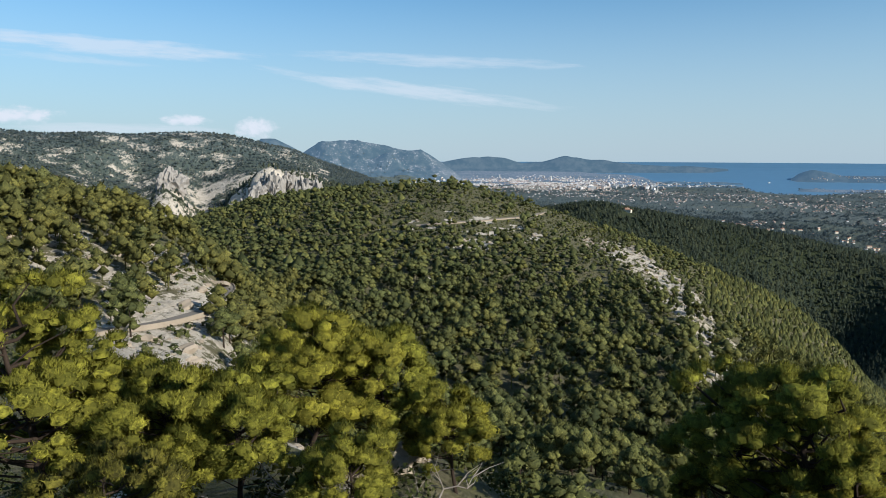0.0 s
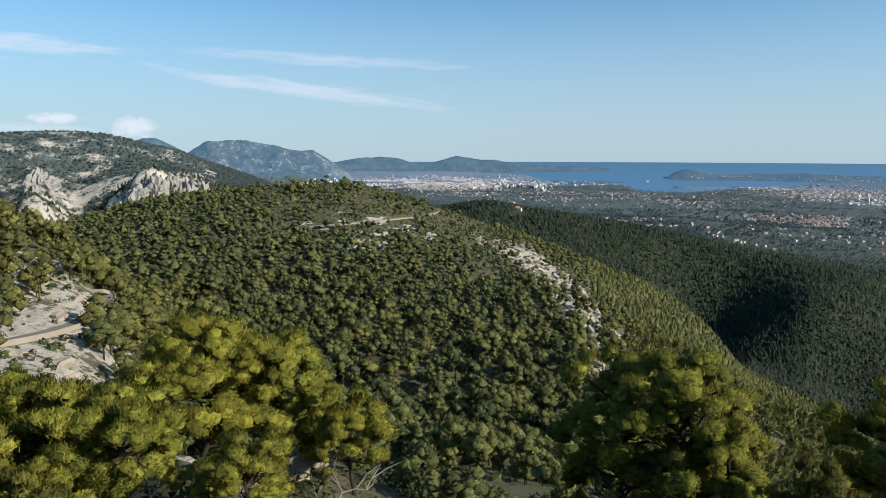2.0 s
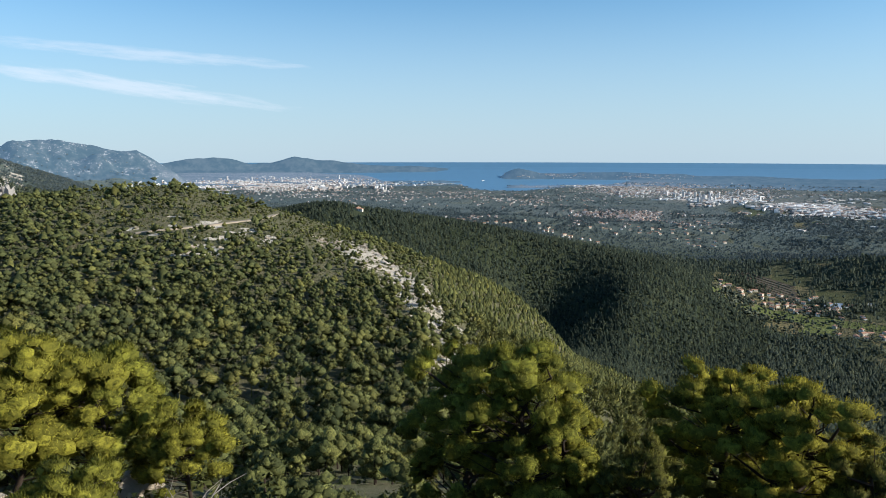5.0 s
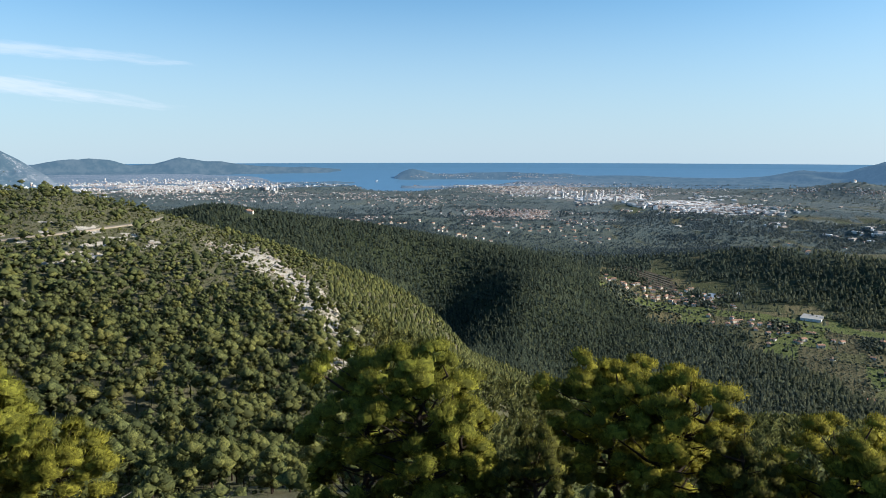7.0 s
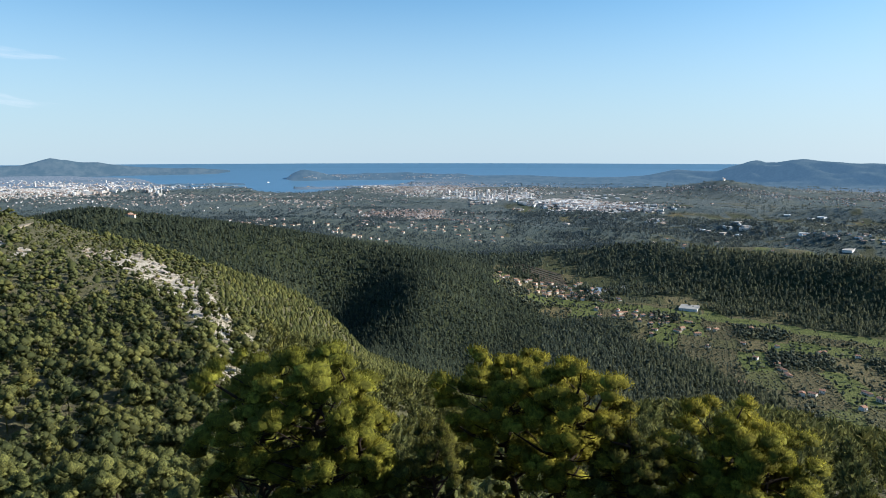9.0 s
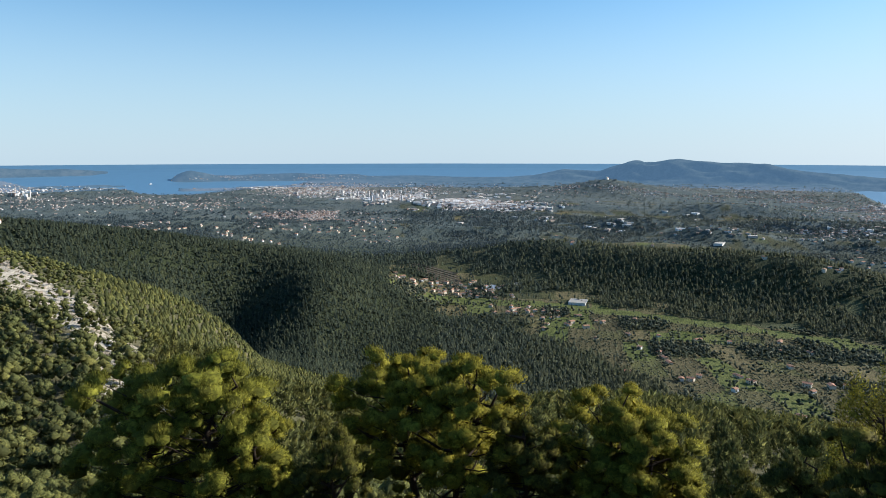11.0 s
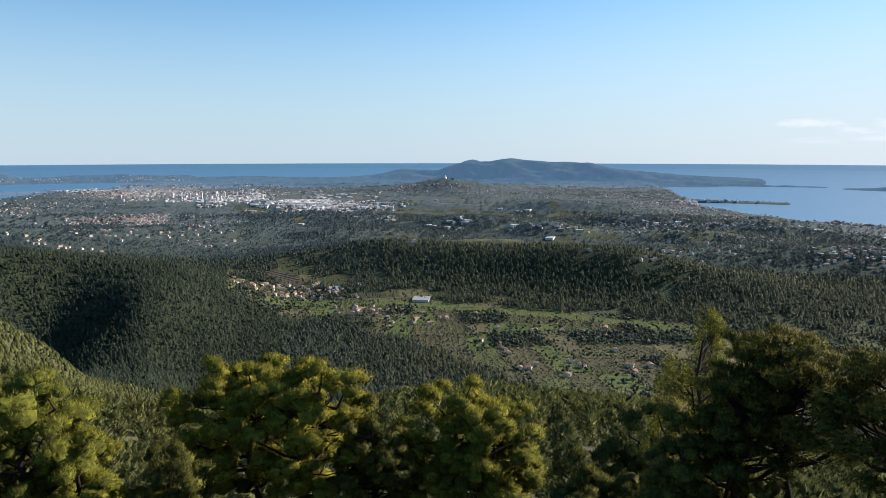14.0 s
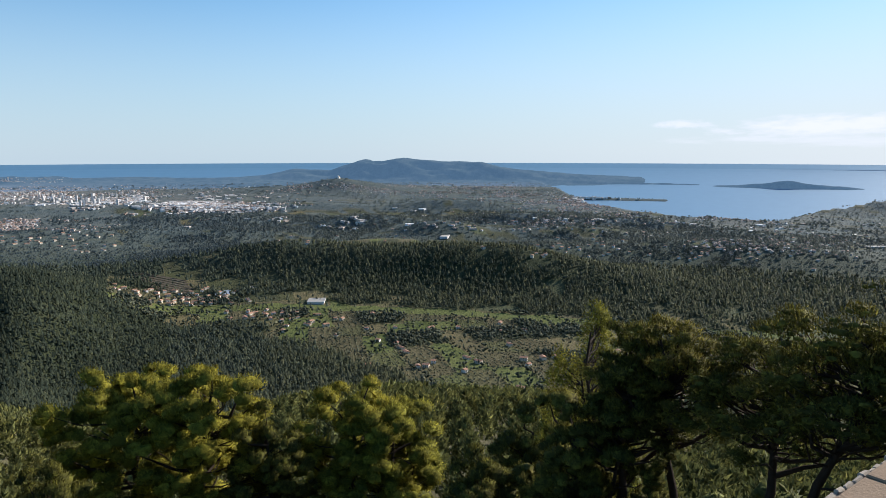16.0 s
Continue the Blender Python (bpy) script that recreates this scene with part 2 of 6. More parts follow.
# near hill lines, from the foot of the lookout to the first valley: (bearing, distance, elevation angle)
LINES = [
    [(-60, 14, -33), (-10, 14, -33), (10, 14, -37), (90, 14, -37), (104, 14, -30), (130, 14, -26)],
    [(-60, 30, -25), (-24, 30, -25.5), (-14, 30, -23.5), (-2, 30, -23.5), (6, 30, -27), (15, 30, -32), (90, 30, -32), (130, 30, -28)],
    [(-60, 62, -21), (-20, 62, -23), (-8, 62, -27), (20, 62, -30.5), (60, 62, -30.5), (130, 62, -28)],
    [(-60, 150, -12), (-27, 150, -14.6), (-22, 150, -16.2), (-19, 150, -18.2), (-14, 150, -22), (-9, 165, -23.5), (15, 180, -24.5), (30, 200, -25),
     (41, 270, -23.5), (50, 340, -21.5), (60, 400, -20.0), (75, 400, -20.2), (90, 380, -21), (130, 380, -22)],
    [(-60, 195, -8.5), (-28, 195, -11.0), (-24, 195, -11.8), (-20, 197, -12.4), (-18, 200, -13.0), (-15, 215, -16.2), (-13, 235, -18.6), (-9, 240, -20), (25, 250, -19.8), (30, 300, -18.9),
     (35, 350, -19.5), (41, 430, -20.6), (50, 620, -22), (65, 700, -22.5), (130, 700, -23)],
    [(-60, 290, -1.5), (-33, 290, -2.6), (-27, 290, -4.4), (-21.5, 290, -6.3), (-20, 280, -7.4), (-18, 260, -10.0), (-15.8, 260, -12.8), (-13.5, 290, -15.0), (-9, 330, -14.4),
     (0, 360, -13.2), (10, 380, -12.6), (15, 380, -12), (20, 380, -12.3), (25, 400, -14.8), (30, 430, -16.6), (35, 480, -18.8),
     (41, 600, -21.2), (50, 800, -22), (65, 850, -21.8), (130, 850, -22)],
    [(-60, 420, -7), (-27, 420, -9.5), (-18, 420, -10.5), (-14, 430, -10.8), (-9, 450, -9.4), (0, 470, -8.4), (10, 470, -8.7), (15, 470, -9.0),
     (20, 480, -10.2), (25, 500, -12.8), (30, 540, -15.6), (35, 600, -19.4), (41, 750, -21.4), (50, 950, -20.6), (65, 960, -20.4), (130, 960, -20.6)],
    [(-60, 750, -5), (-33, 750, -6.6), (-21.5, 750, -6.2), (-18, 750, -4.9), (-14, 750, -3.95), (-9, 770, -3.4), (-4, 780, -2.95), (0, 780, -2.65),
     (3, 770, -3.1), (5, 760, -3.8), (10, 720, -5.2), (15, 680, -6.9), (20, 650, -8.9), (25, 630, -10.6), (27.5, 635, -11.9), (30, 650, -13.8), (35, 740, -19.4),
     (41, 900, -20.6), (50, 1080, -18.4), (65, 1090, -18.3), (130, 1090, -18.3)],
    [(-60, 1150, -8), (-20, 1150, -9), (0, 1150, -9.5), (10, 1150, -10.5), (20, 1150, -13.5), (30, 1150, -17.0), (33, 1150, -15.7), (36, 1150, -15.4), (40, 1150, -17), (45, 1180, -17), (130, 1180, -17)],
    [(-60, 1330, -7.5), (-15, 1330, -8.5), (0, 1340, -8), (10, 1380, -7.5), (20, 1400, -9.0), (25, 1400, -10.8), (28.5, 1400, -13.0), (31, 1400, -12.9), (34, 1400, -11.6), (36.8, 1400, -10.5), (39, 1400, -11.5), (43, 1400, -13.6), (48, 1400, -14.6), (130, 1400, -14.5)],
    [(-60, 1500, -6.5), (-15, 1500, -8), (0, 1500, -6.5), (8, 1600, -5.2), (12, 1620, -4.4), (19, 1650, -5.6), (26, 1700, -6.5), (31, 1720, -7.6), (35, 1720, -8.3), (39, 1700, -9.0), (42.4, 1650, -10.5),
     (47, 1600, -12.7), (51, 1640, -12.4), (130, 1640, -12.4)],
    [(-60, 1930, -4.4), (-27, 1930, -4.8), (-23.5, 1930, -6.2), (-21.4, 1930, -4.6), (-19.2, 1930, -7.0), (-17.6, 1930, -6.0), (-16.2, 1930, -5.4), (-14.4, 1930, -4.4), (-10.5, 1930, -3.9), (-8, 1930, -3.8), (0, 1930, -5), (8, 1950, -5.0), (19, 2000, -5.6), (31, 2050, -7.4), (42, 2000, -9.4), (50, 2000, -10.2), (130, 2000, -10.3)],
    [(-60, 2050, -3), (-33, 2050, -3.8), (-27, 2050, -3.6), (-23.5, 2050, -5.0), (-21.4, 2050, -2.6), (-20.4, 2050, -3.2), (-19.2, 2050, -6.2), (-17.6, 2050, -4.6), (-16.2, 2050, -3.7), (-14.6, 2050, -1.9), (-13.8, 2050, -1.4),
     (-12.5, 2050, -1.9), (-11, 2050, -2.2), (-9.3, 2050, -2.9), (-5, 2050, -3.6), (0, 2150, -4.4), (8, 2300, -4.9), (19, 2400, -5.5), (30, 2400, -7.0), (40, 2400, -7.9), (50, 2400, -8.4), (130, 2400, -8.5)],
    [(-60, 2330, -2.5), (-27, 2330, -2.6), (-23.5, 2330, -4.6), (-21.2, 2330, -2.9), (-19.2, 2330, -5.2), (-17.4, 2330, -4.0), (-15.9, 2330, -3.2), (-13.7, 2330, -2.4), (-10.9, 2330, -2.7), (-9.3, 2330, -3.2), (0, 2400, -4.5), (8, 2600, -4.7), (19, 2700, -5.3), (30, 2700, -6.4), (40, 2700, -7.0), (50, 2700, -7.45), (130, 2700, -7.5)],
    [(-60, 3400, 1.6), (-33, 3400, 1.45), (-29.3, 3400, 1.0), (-26, 3400, 1.15), (-24, 3400, 0.95), (-20, 3400, 1.2), (-17, 3400, 1.05), (-15, 3400, 0.6), (-12, 3400, -0.05), (-9.3, 3400, -1.15),
     (-6.6, 3400, -2.1), (-3.9, 3400, -3.2), (2, 3500, -4.7), (30, 3800, -5.2), (130, 3800, -5.45)],
    [(-60, 5200, -3.6), (130, 5200, -3.95)],
]
# ranges, capes and islands further out: distance, half depth and their crest (bearing, elevation angle)
RANGES = [
    (8500, 1300, [(-13, -2), (-11.6, -0.5), (-9.7, 0.5), (-8.1, 0.75), (-6.1, 0.6), (-2.9, -0.1), (-1.8, 0.0), (-0.6, -0.7), (0.7, -1.6), (2, -2.6)]),
    (12500, 900, [(-16, -0.5), (-14.4, 0.95), (-13.4, 0.9), (-12, 0.2), (-10, -1)]),
    (15000, 1600, [(-2, -1.3), (0, -1.0), (2, -0.65), (3.5, -0.5), (5, -0.65), (6.4, -1.05), (7.8, -1.1), (9.0, -0.75), (9.8, -0.5), (11, -0.7), (12.5, -0.9), (15.5, -1.2), (20, -1.35), (23, -1.6)]),
    (10600, 520, [(25.9, -2.4), (26.5, -1.85), (27.6, -1.45), (28.6, -1.6), (29.5, -1.8), (31, -1.85), (33, -1.75), (36, -1.7), (38, -1.8), (40, -1.85), (43, -2.05), (46, -2.2), (48, -2.5)]),
    (7700, 160, [(26.2, -3.2), (26.9, -2.85), (29, -2.8), (32, -2.8), (35, -2.7), (37, -3.2)]),
    (8900, 130, [(14, -2.7), (15, -2.45), (19, -2.42), (22, -2.44), (23.2, -2.5), (23.8, -2.8)]),
    (10200, 1400, [(50, -2.4), (52.7, -2.25), (55.3, -1.85), (57.9, -1.5), (60.0, -1.55), (61.2, -1.1), (62.3, -0.8), (64.2, -0.82), (66.0, -0.6), (68.8, -0.85), (70.5, -0.9), (72.2, -0.95), (73.6, -1.3), (75.2, -1.5), (78.8, -1.85),
                   (83.2, -2.1), (86, -2.35), (88, -2.7)]),
    (8900, 150, [(79, -2.3), (84, -2.45), (88.9, -2.52), (90, -2.7)]),
    (8600, 260, [(89, -2.8), (90.2, -2.62), (92, -2.55), (93.6, -2.4), (95.2, -2.2), (96.6, -2.4), (98, -2.5), (99.9, -2.63), (101, -2.8)]),
    (5950, 110, [(78, -3.7), (80.5, -3.68), (84, -3.72), (86.8, -3.8), (87.6, -4.1)]),
]
# single hills: bearing, distance, height above the plain, radius across, radius in depth
HILLS = [(31.6, 1530, -20, 190, 280), (37.8, 1500, 18, 115, 260), (63, 3300, 48, 270, 150), (58, 4200, 50, 420, 200), (70, 4300, 55, 450, 220), (80, 2950, 40, 260, 160), (85.5, 3400, 36, 280, 150), (92, 3050, 38, 250, 150), (76, 2480, 30, 200, 130), (64, 2600, 26, 220, 120),
         (47, 4300, 40, 420, 180), (33, 3900, 36, 420, 180), (41, 3100, 30, 300, 150), (28, 3000, 30, 300, 160), (52, 3050, 28, 260, 130), (52.0, 2300, 44, 260, 240), (58.0, 2200, 46, 230, 200), (64.8, 2060, 54, 230, 190), (71.4, 2000, 54, 210, 180), (76.0, 1960, 36, 180, 170), (80.5, 1930, 26, 200, 170), (85.5, 1900, 16, 190, 170),
         (68.8, 2950, 58, 190, 160), (75.5, 3500, 46, 300, 180), (88, 2600, 34, 340, 260), (96, 2500, 36, 330, 260),
         (60.6, 6500, 82, 300, 600), (63.8, 6500, 40, 420, 700), (57.0, 6500, 38, 380, 600), (100, 5200, 40, 600, 400), (40, 4300, 26, 500, 300), (50, 3600, 22, 500, 250), (22, 4600, 34, 700, 400)]
COAST = [(-60, 14500), (8, 14500), (12, 11500), (15.5, 10600), (17, 8200), (20, 8000), (23.3, 7700), (24.3, 6900), (28.4, 6900), (33, 7400), (36, 8200), (37.5, 11000), (46, 11000), (52, 10200), (56, 11800), (74, 11500), (77.2, 8600),
         (79.0, 6300), (80.6, 5300), (82.8, 4800), (87.6, 4450), (93, 4400), (95.4, 4520), (96.6, 5050), (101.3, 5600), (130, 5600)]
REACH = 3900.0


def fold(r):
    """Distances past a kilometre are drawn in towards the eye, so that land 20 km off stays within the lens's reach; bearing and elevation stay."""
    r = np.asarray(r, float)
    return np.where(r < 1000, r, 1000 + REACH * (1 - np.exp(-np.maximum(r - 1000, 0) / REACH)))


def unfold(q):
    q = np.asarray(q, float)
    return np.where(q < 1000, q, 1000 - REACH * np.log(np.maximum(1 - (q - 1000) / REACH, 1e-4)))


class Lumps:
    """Smooth value noise on a lattice, in several octaves."""
    def __init__(self, seed):
        self.g = np.random.RandomState(seed).rand(256, 256)

    def one(self, x, y):
        i, j = np.floor(x).astype(int), np.floor(y).astype(int)
        u, v = x - i, y - j
        u, v = u * u * (3 - 2 * u), v * v * (3 - 2 * v)
        a, b, c, d = (self.g[(i + p) % 256, (j + q) % 256] for p, q in ((0, 0), (1, 0), (0, 1), (1, 1)))
        return (a * (1 - u) + b * u) * (1 - v) + (c * (1 - u) + d * u) * v

    def __call__(self, x, y, size, octaves=4):
        x, y = np.asarray(x, float) / size + 91.7, np.asarray(y, float) / size + 37.3
        s, t, w = 0.0, 0.0, 1.0
        for _ in range(octaves):
            s, t = s + w * self.one(x, y), t + w
            x, y, w = x * 2.03 + 11.1, y * 2.03 + 5.7, w * 0.5
        return s / t


L1, L2, L3 = Lumps(3), Lumps(8), Lumps(21)
SEA = -EYE


def height(az, r):
    """Height below or above the eye, by bearing and true distance (arrays)."""
    az, r = np.broadcast_arrays(np.asarray(az, float), np.asarray(r, float))
    azc = np.clip(az, -60, 130)
    x, y = r * np.sin(np.radians(az)), r * np.cos(np.radians(az))
    rs = [np.full(az.shape, 3.0)]
    zs = [np.full(az.shape, -5.6)]
    for line in LINES:
        d = spread([(p[0], p[1]) for p in line], azc)
        e = spread([(p[0], p[2]) for p in line], azc)
        rs.append(d)
        zs.append(d * np.tan(np.radians(e)))
    z = np.where(r < 3, -5.6, 0.0)
    for k in range(len(rs) - 1):
        u = (r - rs[k]) / (rs[k + 1] - rs[k])
        inside = (u >= 0) & (u < 1)
        # cubic blend between neighbouring lines, with slopes taken over the next ones
        lo, hi = max(k - 1, 0), min(k + 2, len(rs) - 1)
        h = rs[k + 1] - rs[k]
        m0 = (zs[k + 1] - zs[lo]) / (rs[k + 1] - rs[lo])
        m1 = (zs[hi] - zs[k]) / (rs[hi] - rs[k])
        d0 = (zs[k + 1] - zs[k]) / h
        m0 = np.where(m0 * d0 <= 0, 0, np.sign(d0) * np.minimum(np.abs(m0), 2.5 * np.abs(d0)))
        m1 = np.where(m1 * d0 <= 0, 0, np.sign(d0) * np.minimum(np.abs(m1), 2.5 * np.abs(d0)))
        u2, u3 = u * u, u * u * u
        v = (2 * u3 - 3 * u2 + 1) * zs[k] + (u3 - 2 * u2 + u) * h * m0 + (3 * u2 - 2 * u3) * zs[k + 1] + (u3 - u2) * h * m1
        z = np.where(inside, v, z)
    z = np.where(r >= rs[-1], zs[-1], z)
    land = np.where(r > 5200, SEA + 40 + 0 * r, z)
    f = np.clip((r - 5200) / 900, 0, 1)
    z = np.where(r > 5200, z * (1 - f) + land * f, z)
    for a, d, amp, wa, wd in HILLS:
        q = np.radians(az - a) * d
        z = z + amp * np.exp(-(q / wa) ** 2 - ((r - d) / wd) ** 2)
    # roughness grows with distance
    z = z + (L1(x, y, 60, 4) - 0.5) * np.clip(r / 60, 0, 1) * 5 * np.clip(1 - r / 1500, 0.3, 1)
    hilly = np.clip((-az - 2) / 8, 0, 1) * np.clip((r - 1300) / 500, 0, 1) * np.clip((4200 - r) / 900, 0, 1)
    z = z + hilly * ((L2(x, y, 420, 5) - 0.5) * np.where(r < 2450, 45, 110) * np.clip(np.abs(r - 3400) / 600, 0.15, 1))
    cliff = np.exp(-((az + 16) / 7) ** 2) * np.clip((r - 1600) / 200, 0, 1) * np.clip((2500 - r) / 250, 0, 1)
    z = z - cliff * np.abs(L3(x, y, 95, 4) - 0.5) * 190 + cliff * 16
    z = z + (L2(x, y, 700, 4) - 0.5) * 26 * np.clip((r - 2000) / 1500, 0, 1)
    shore = spread(COAST, azc) + (L3(x, y, 900, 4) - 0.5) * 500
    alt = z - SEA
    alt = np.where(r > shore - 400, np.minimum(alt, np.maximum(-25.0, (shore - r) / 400 * 40 + 2)), alt)
    for d, w, crest in RANGES:
        e = np.interp(azc, [p[0] for p in crest], [p[1] for p in crest]) + (L3(az * 9, az * 0 + d, 8, 4) - 0.5) * 0.12
        top = EYE + d * np.tan(np.radians(e)) + 0 * r
        rough = 1 + (L2(az * 60, r * 0.35, 160, 4) - 0.5) * 1.1 * np.clip(np.abs(r - d) / (0.5 * w), 0, 1)
        edge = np.clip((az - crest[0][0]) / 0.8, 0, 1) * np.clip((crest[-1][0] - az) / 0.8, 0, 1)
        fall = np.exp(-((r - d) / w) ** 2)
        alt = np.maximum(alt, ((top + 12) * fall * rough - 12) * edge - 25 * (1 - edge))
    return alt + SEA


def spot(az, r):
    """The world place of the ground at a bearing and true distance, and the scale there."""
    az, r = np.asarray(az, float), np.asarray(r, float)
    q = fold(r)
    s = q / r
    z = height(az, r) * s
    return np.stack([q * np.sin(np.radians(az)), q * np.cos(np.radians(az)), EYE + z], -1), s


def lie_of(az, r, weight):
    """Which way the ground faces, to shade far woods by their slope."""
    a = spot(az + 0.25, r)[0] - spot(az - 0.25, r)[0]
    b = spot(az, r * 1.008)[0] - spot(az, r * 0.992)[0]
    n = np.cross(a, b)
    n = n / (np.linalg.norm(n, axis=1, keepdims=True) + 1e-9)
    return n * weight * np.sign(n[:, 2:3] + 1e-9)


VIEW_AZ, VIEW_R = np.arange(-48, 118, 0.5), np.geomspace(40, 20000, 700)
SKYLINE = np.maximum.accumulate(height(*np.meshgrid(VIEW_AZ, VIEW_R)) / VIEW_R[:, None], axis=0)


def seen_at(az, el, start=1500.0):
    """The true distances at which lines of sight first meet the ground past the start (arrays)."""
    up = np.degrees(np.arctan(SKYLINE))
    col = np.clip(((az + 48) / 0.5).round().astype(int), 0, len(VIEW_AZ) - 1)
    return np.array([max(start, VIEW_R[min(np.searchsorted(up[:, c], e), len(VIEW_R) - 1)]) for c, e in zip(col, el)])


def hidden(az, r):
    """Land that lies more than a tree's height below every line of sight from the lookout."""
    i = np.clip(((az + 48) / 0.5).round().astype(int), 0, len(VIEW_AZ) - 1)
    j = np.clip(np.searchsorted(VIEW_R, r) - 1, 0, len(VIEW_R) - 1)
    return (height(az, r) + 9) / r < SKYLINE[j, i]


def ground_at(az, el, start=60.0, end=9000.0):
    """The true distance at which the line of sight at that bearing and elevation first meets the ground."""
    r = np.geomspace(start, end, 4000)
    h = height(np.full(r.shape, az), r)
    hit = np.nonzero(h >= r * math.tan(radians(el)))[0]
    return float(r[hit[0]]) if len(hit) else end


# ---- land cover, 0 to 1 ----
def rocky(az, r):
    x, y = r * np.sin(np.radians(az)), r * np.cos(np.radians(az))
    n = L2(x, y, 14, 4)
    m = L3(x, y, 45, 3)
    spur = 0.3 * np.exp(-((az - (-21.5)) / 6.5) ** 2) * ((r > 140) & (r < 285))
    c = np.interp(r, [250, 330, 400, 470, 560], [23.5, 22.0, 19.8, 16.6, 13.6])
    flank = 0.4 * np.exp(-((az - c) / 2.4) ** 2) * ((r > 240) & (r < 590))
    hill = 0.34 * ((az > -14) & (az < 22) & (r > 110) & (r < 420))
    crest = 0.55 * np.exp(-((az - 3) / 8) ** 2) * ((r > 480) & (r < 640))
    gorge = 0.95 * np.exp(-((az + 17.5) / 6.5) ** 2) * ((r > 1500) & (r < 2350)) + 0.66 * ((az < -11) & (r > 2300) & (r < 3500)) + 0.0 * r
    near = 0.4 * (r < 60)
    want = np.maximum.reduce([spur, flank, hill, crest, gorge, near])
    v = np.where(r > 1500, L2(x, y, 85, 5) * 0.55 + 0.45 * L3(x, y, 34, 4), n * 0.62 + m * 0.38)
    patches = np.clip((v - (0.80 - 0.42 * want)) / 0.05, 0, 1) * (want > 0.05)
    top = np.interp(az, [-34, -27, -22, -18, -13], [282, 280, 276, 270, 275])
    bare = np.where(r < 228, 0.62, 0.50) * np.clip(1.5 - ((az + np.where(r > 215, 24.5, 21.5)) / np.where(r > 215, 8.0, 6.2)) ** 2, 0, 1) * (r > 135) * np.clip((top - r) / 25, 0, 1)
    rib = 0.6 * np.clip(1.35 - ((az - c) / 3.0) ** 2, 0, 1) * (r > 240) * (r < 590)
    far_rock = 0.33 * ((az > -12) & (az < 1) & (r > 7300) & (r < 9000))
    wild = np.clip(0.36 + 1.6 * (v - 0.5) + 0.22 * np.exp(-((az + 17.5) / 5.5) ** 2) * (r < 2600), 0, 0.66) * ((az < -9) & (r > 1500) & (r < 3500))
    return np.maximum.reduce([np.where(r > 1500, wild, patches), bare, rib, far_rock])


def settled(az, r):
    """The farmed floor of the valley, with its gardens and orchards."""
    x, y = r * np.sin(np.radians(az)), r * np.cos(np.radians(az))
    wave = (L1(x, y, 130, 3) - 0.5) * 220
    lo = np.interp(az, [43, 52, 56, 60, 64, 68], [1560, 1440, 1370, 1250, 1110, 985])
    hi = np.interp(az, [43, 50, 56, 64, 77, 86, 98], [1960, 1800, 1650, 1610, 1560, 1520, 1460])
    return np.clip((r - lo + wave) / 30, 0, 1) * np.clip((hi - r + wave * 0.3) / 30, 0, 1) * (az > 43)


def meadow_line(az):
    return np.interp(az, [55, 60, 65, 70, 77], [1660, 1610, 1575, 1550, 1500])


def fields(az, r):
    x, y = r * np.sin(np.radians(az)), r * np.cos(np.radians(az))
    lane = np.interp(az, [42, 50, 57, 65, 72, 80, 92, 130], [2050, 1930, 1680, 1500, 1420, 1380, 1450, 1500])
    strip = np.exp(-((r - lane) / 260) ** 2) * (az > 43)
    plainland = 0.75 * ((r > 2350) & (r < 5200) & (az > 44))
    meadow = (np.abs(r - meadow_line(az)) < 26) & (az > 55) & (az < 77)
    meadow = meadow | ((np.abs(r - 2600 - 30 * np.sin(az)) < 65) & (az > 49) & (az < 67)) | ((np.abs(r - 3900) < 90) & (az > 52) & (az < 74) & (crop_tone(az, r) > 0.4))
    n = crop_tone(az, r + 7) * 0.45 + L1(x, y, 160, 3) * 0.55
    meadow = np.maximum(meadow, settled(az, r) * (r < 2000))
    return np.maximum(np.clip((n - (0.88 - 0.46 * np.maximum(strip, 0.5 * plainland))) / 0.02, 0, 1), meadow)


def built_up(az, r):
    """How densely houses stand."""
    x, y = r * np.sin(np.radians(az)), r * np.cos(np.radians(az))
    g = lambda a, wa, d, wd: np.exp(-((az - a) / wa) ** 2 - ((r - d) / wd) ** 2)
    port = 1.0 * np.clip((az + 1) / 3, 0, 1) * np.clip((17.5 - az) / 2, 0, 1) * np.clip((r - 7000) / 900, 0, 1) * (r < 11800)
    east = 1.0 * g(42, 7, 6200, 1300) + 1.0 * g(49, 7, 5200, 800) + 0.6 * g(36, 6, 7600, 1100) + 0.6 * g(31, 5, 7700, 500)
    mid = 0.28 * g(38, 9, 3700, 800) + 0.3 * g(22, 9, 5600, 1100) + 0.35 * g(56, 10, 5400, 1000) + 0.45 * g(72, 8, 7200, 900)
    shore = 0.75 * g(84, 7, 4500, 450) + 0.35 * g(92, 8, 3800, 600) + 0.3 * g(79, 5, 5600, 700)
    n = L3(x, y, 420, 4)
    return np.clip(np.maximum.reduce([port, east, mid, shore, 0.08 * ((r > 2500) & (r < 6500) & (az > 18))]) * (0.35 + 1.5 * np.clip(n - 0.33, 0, 1) * 1.6), 0, 1)


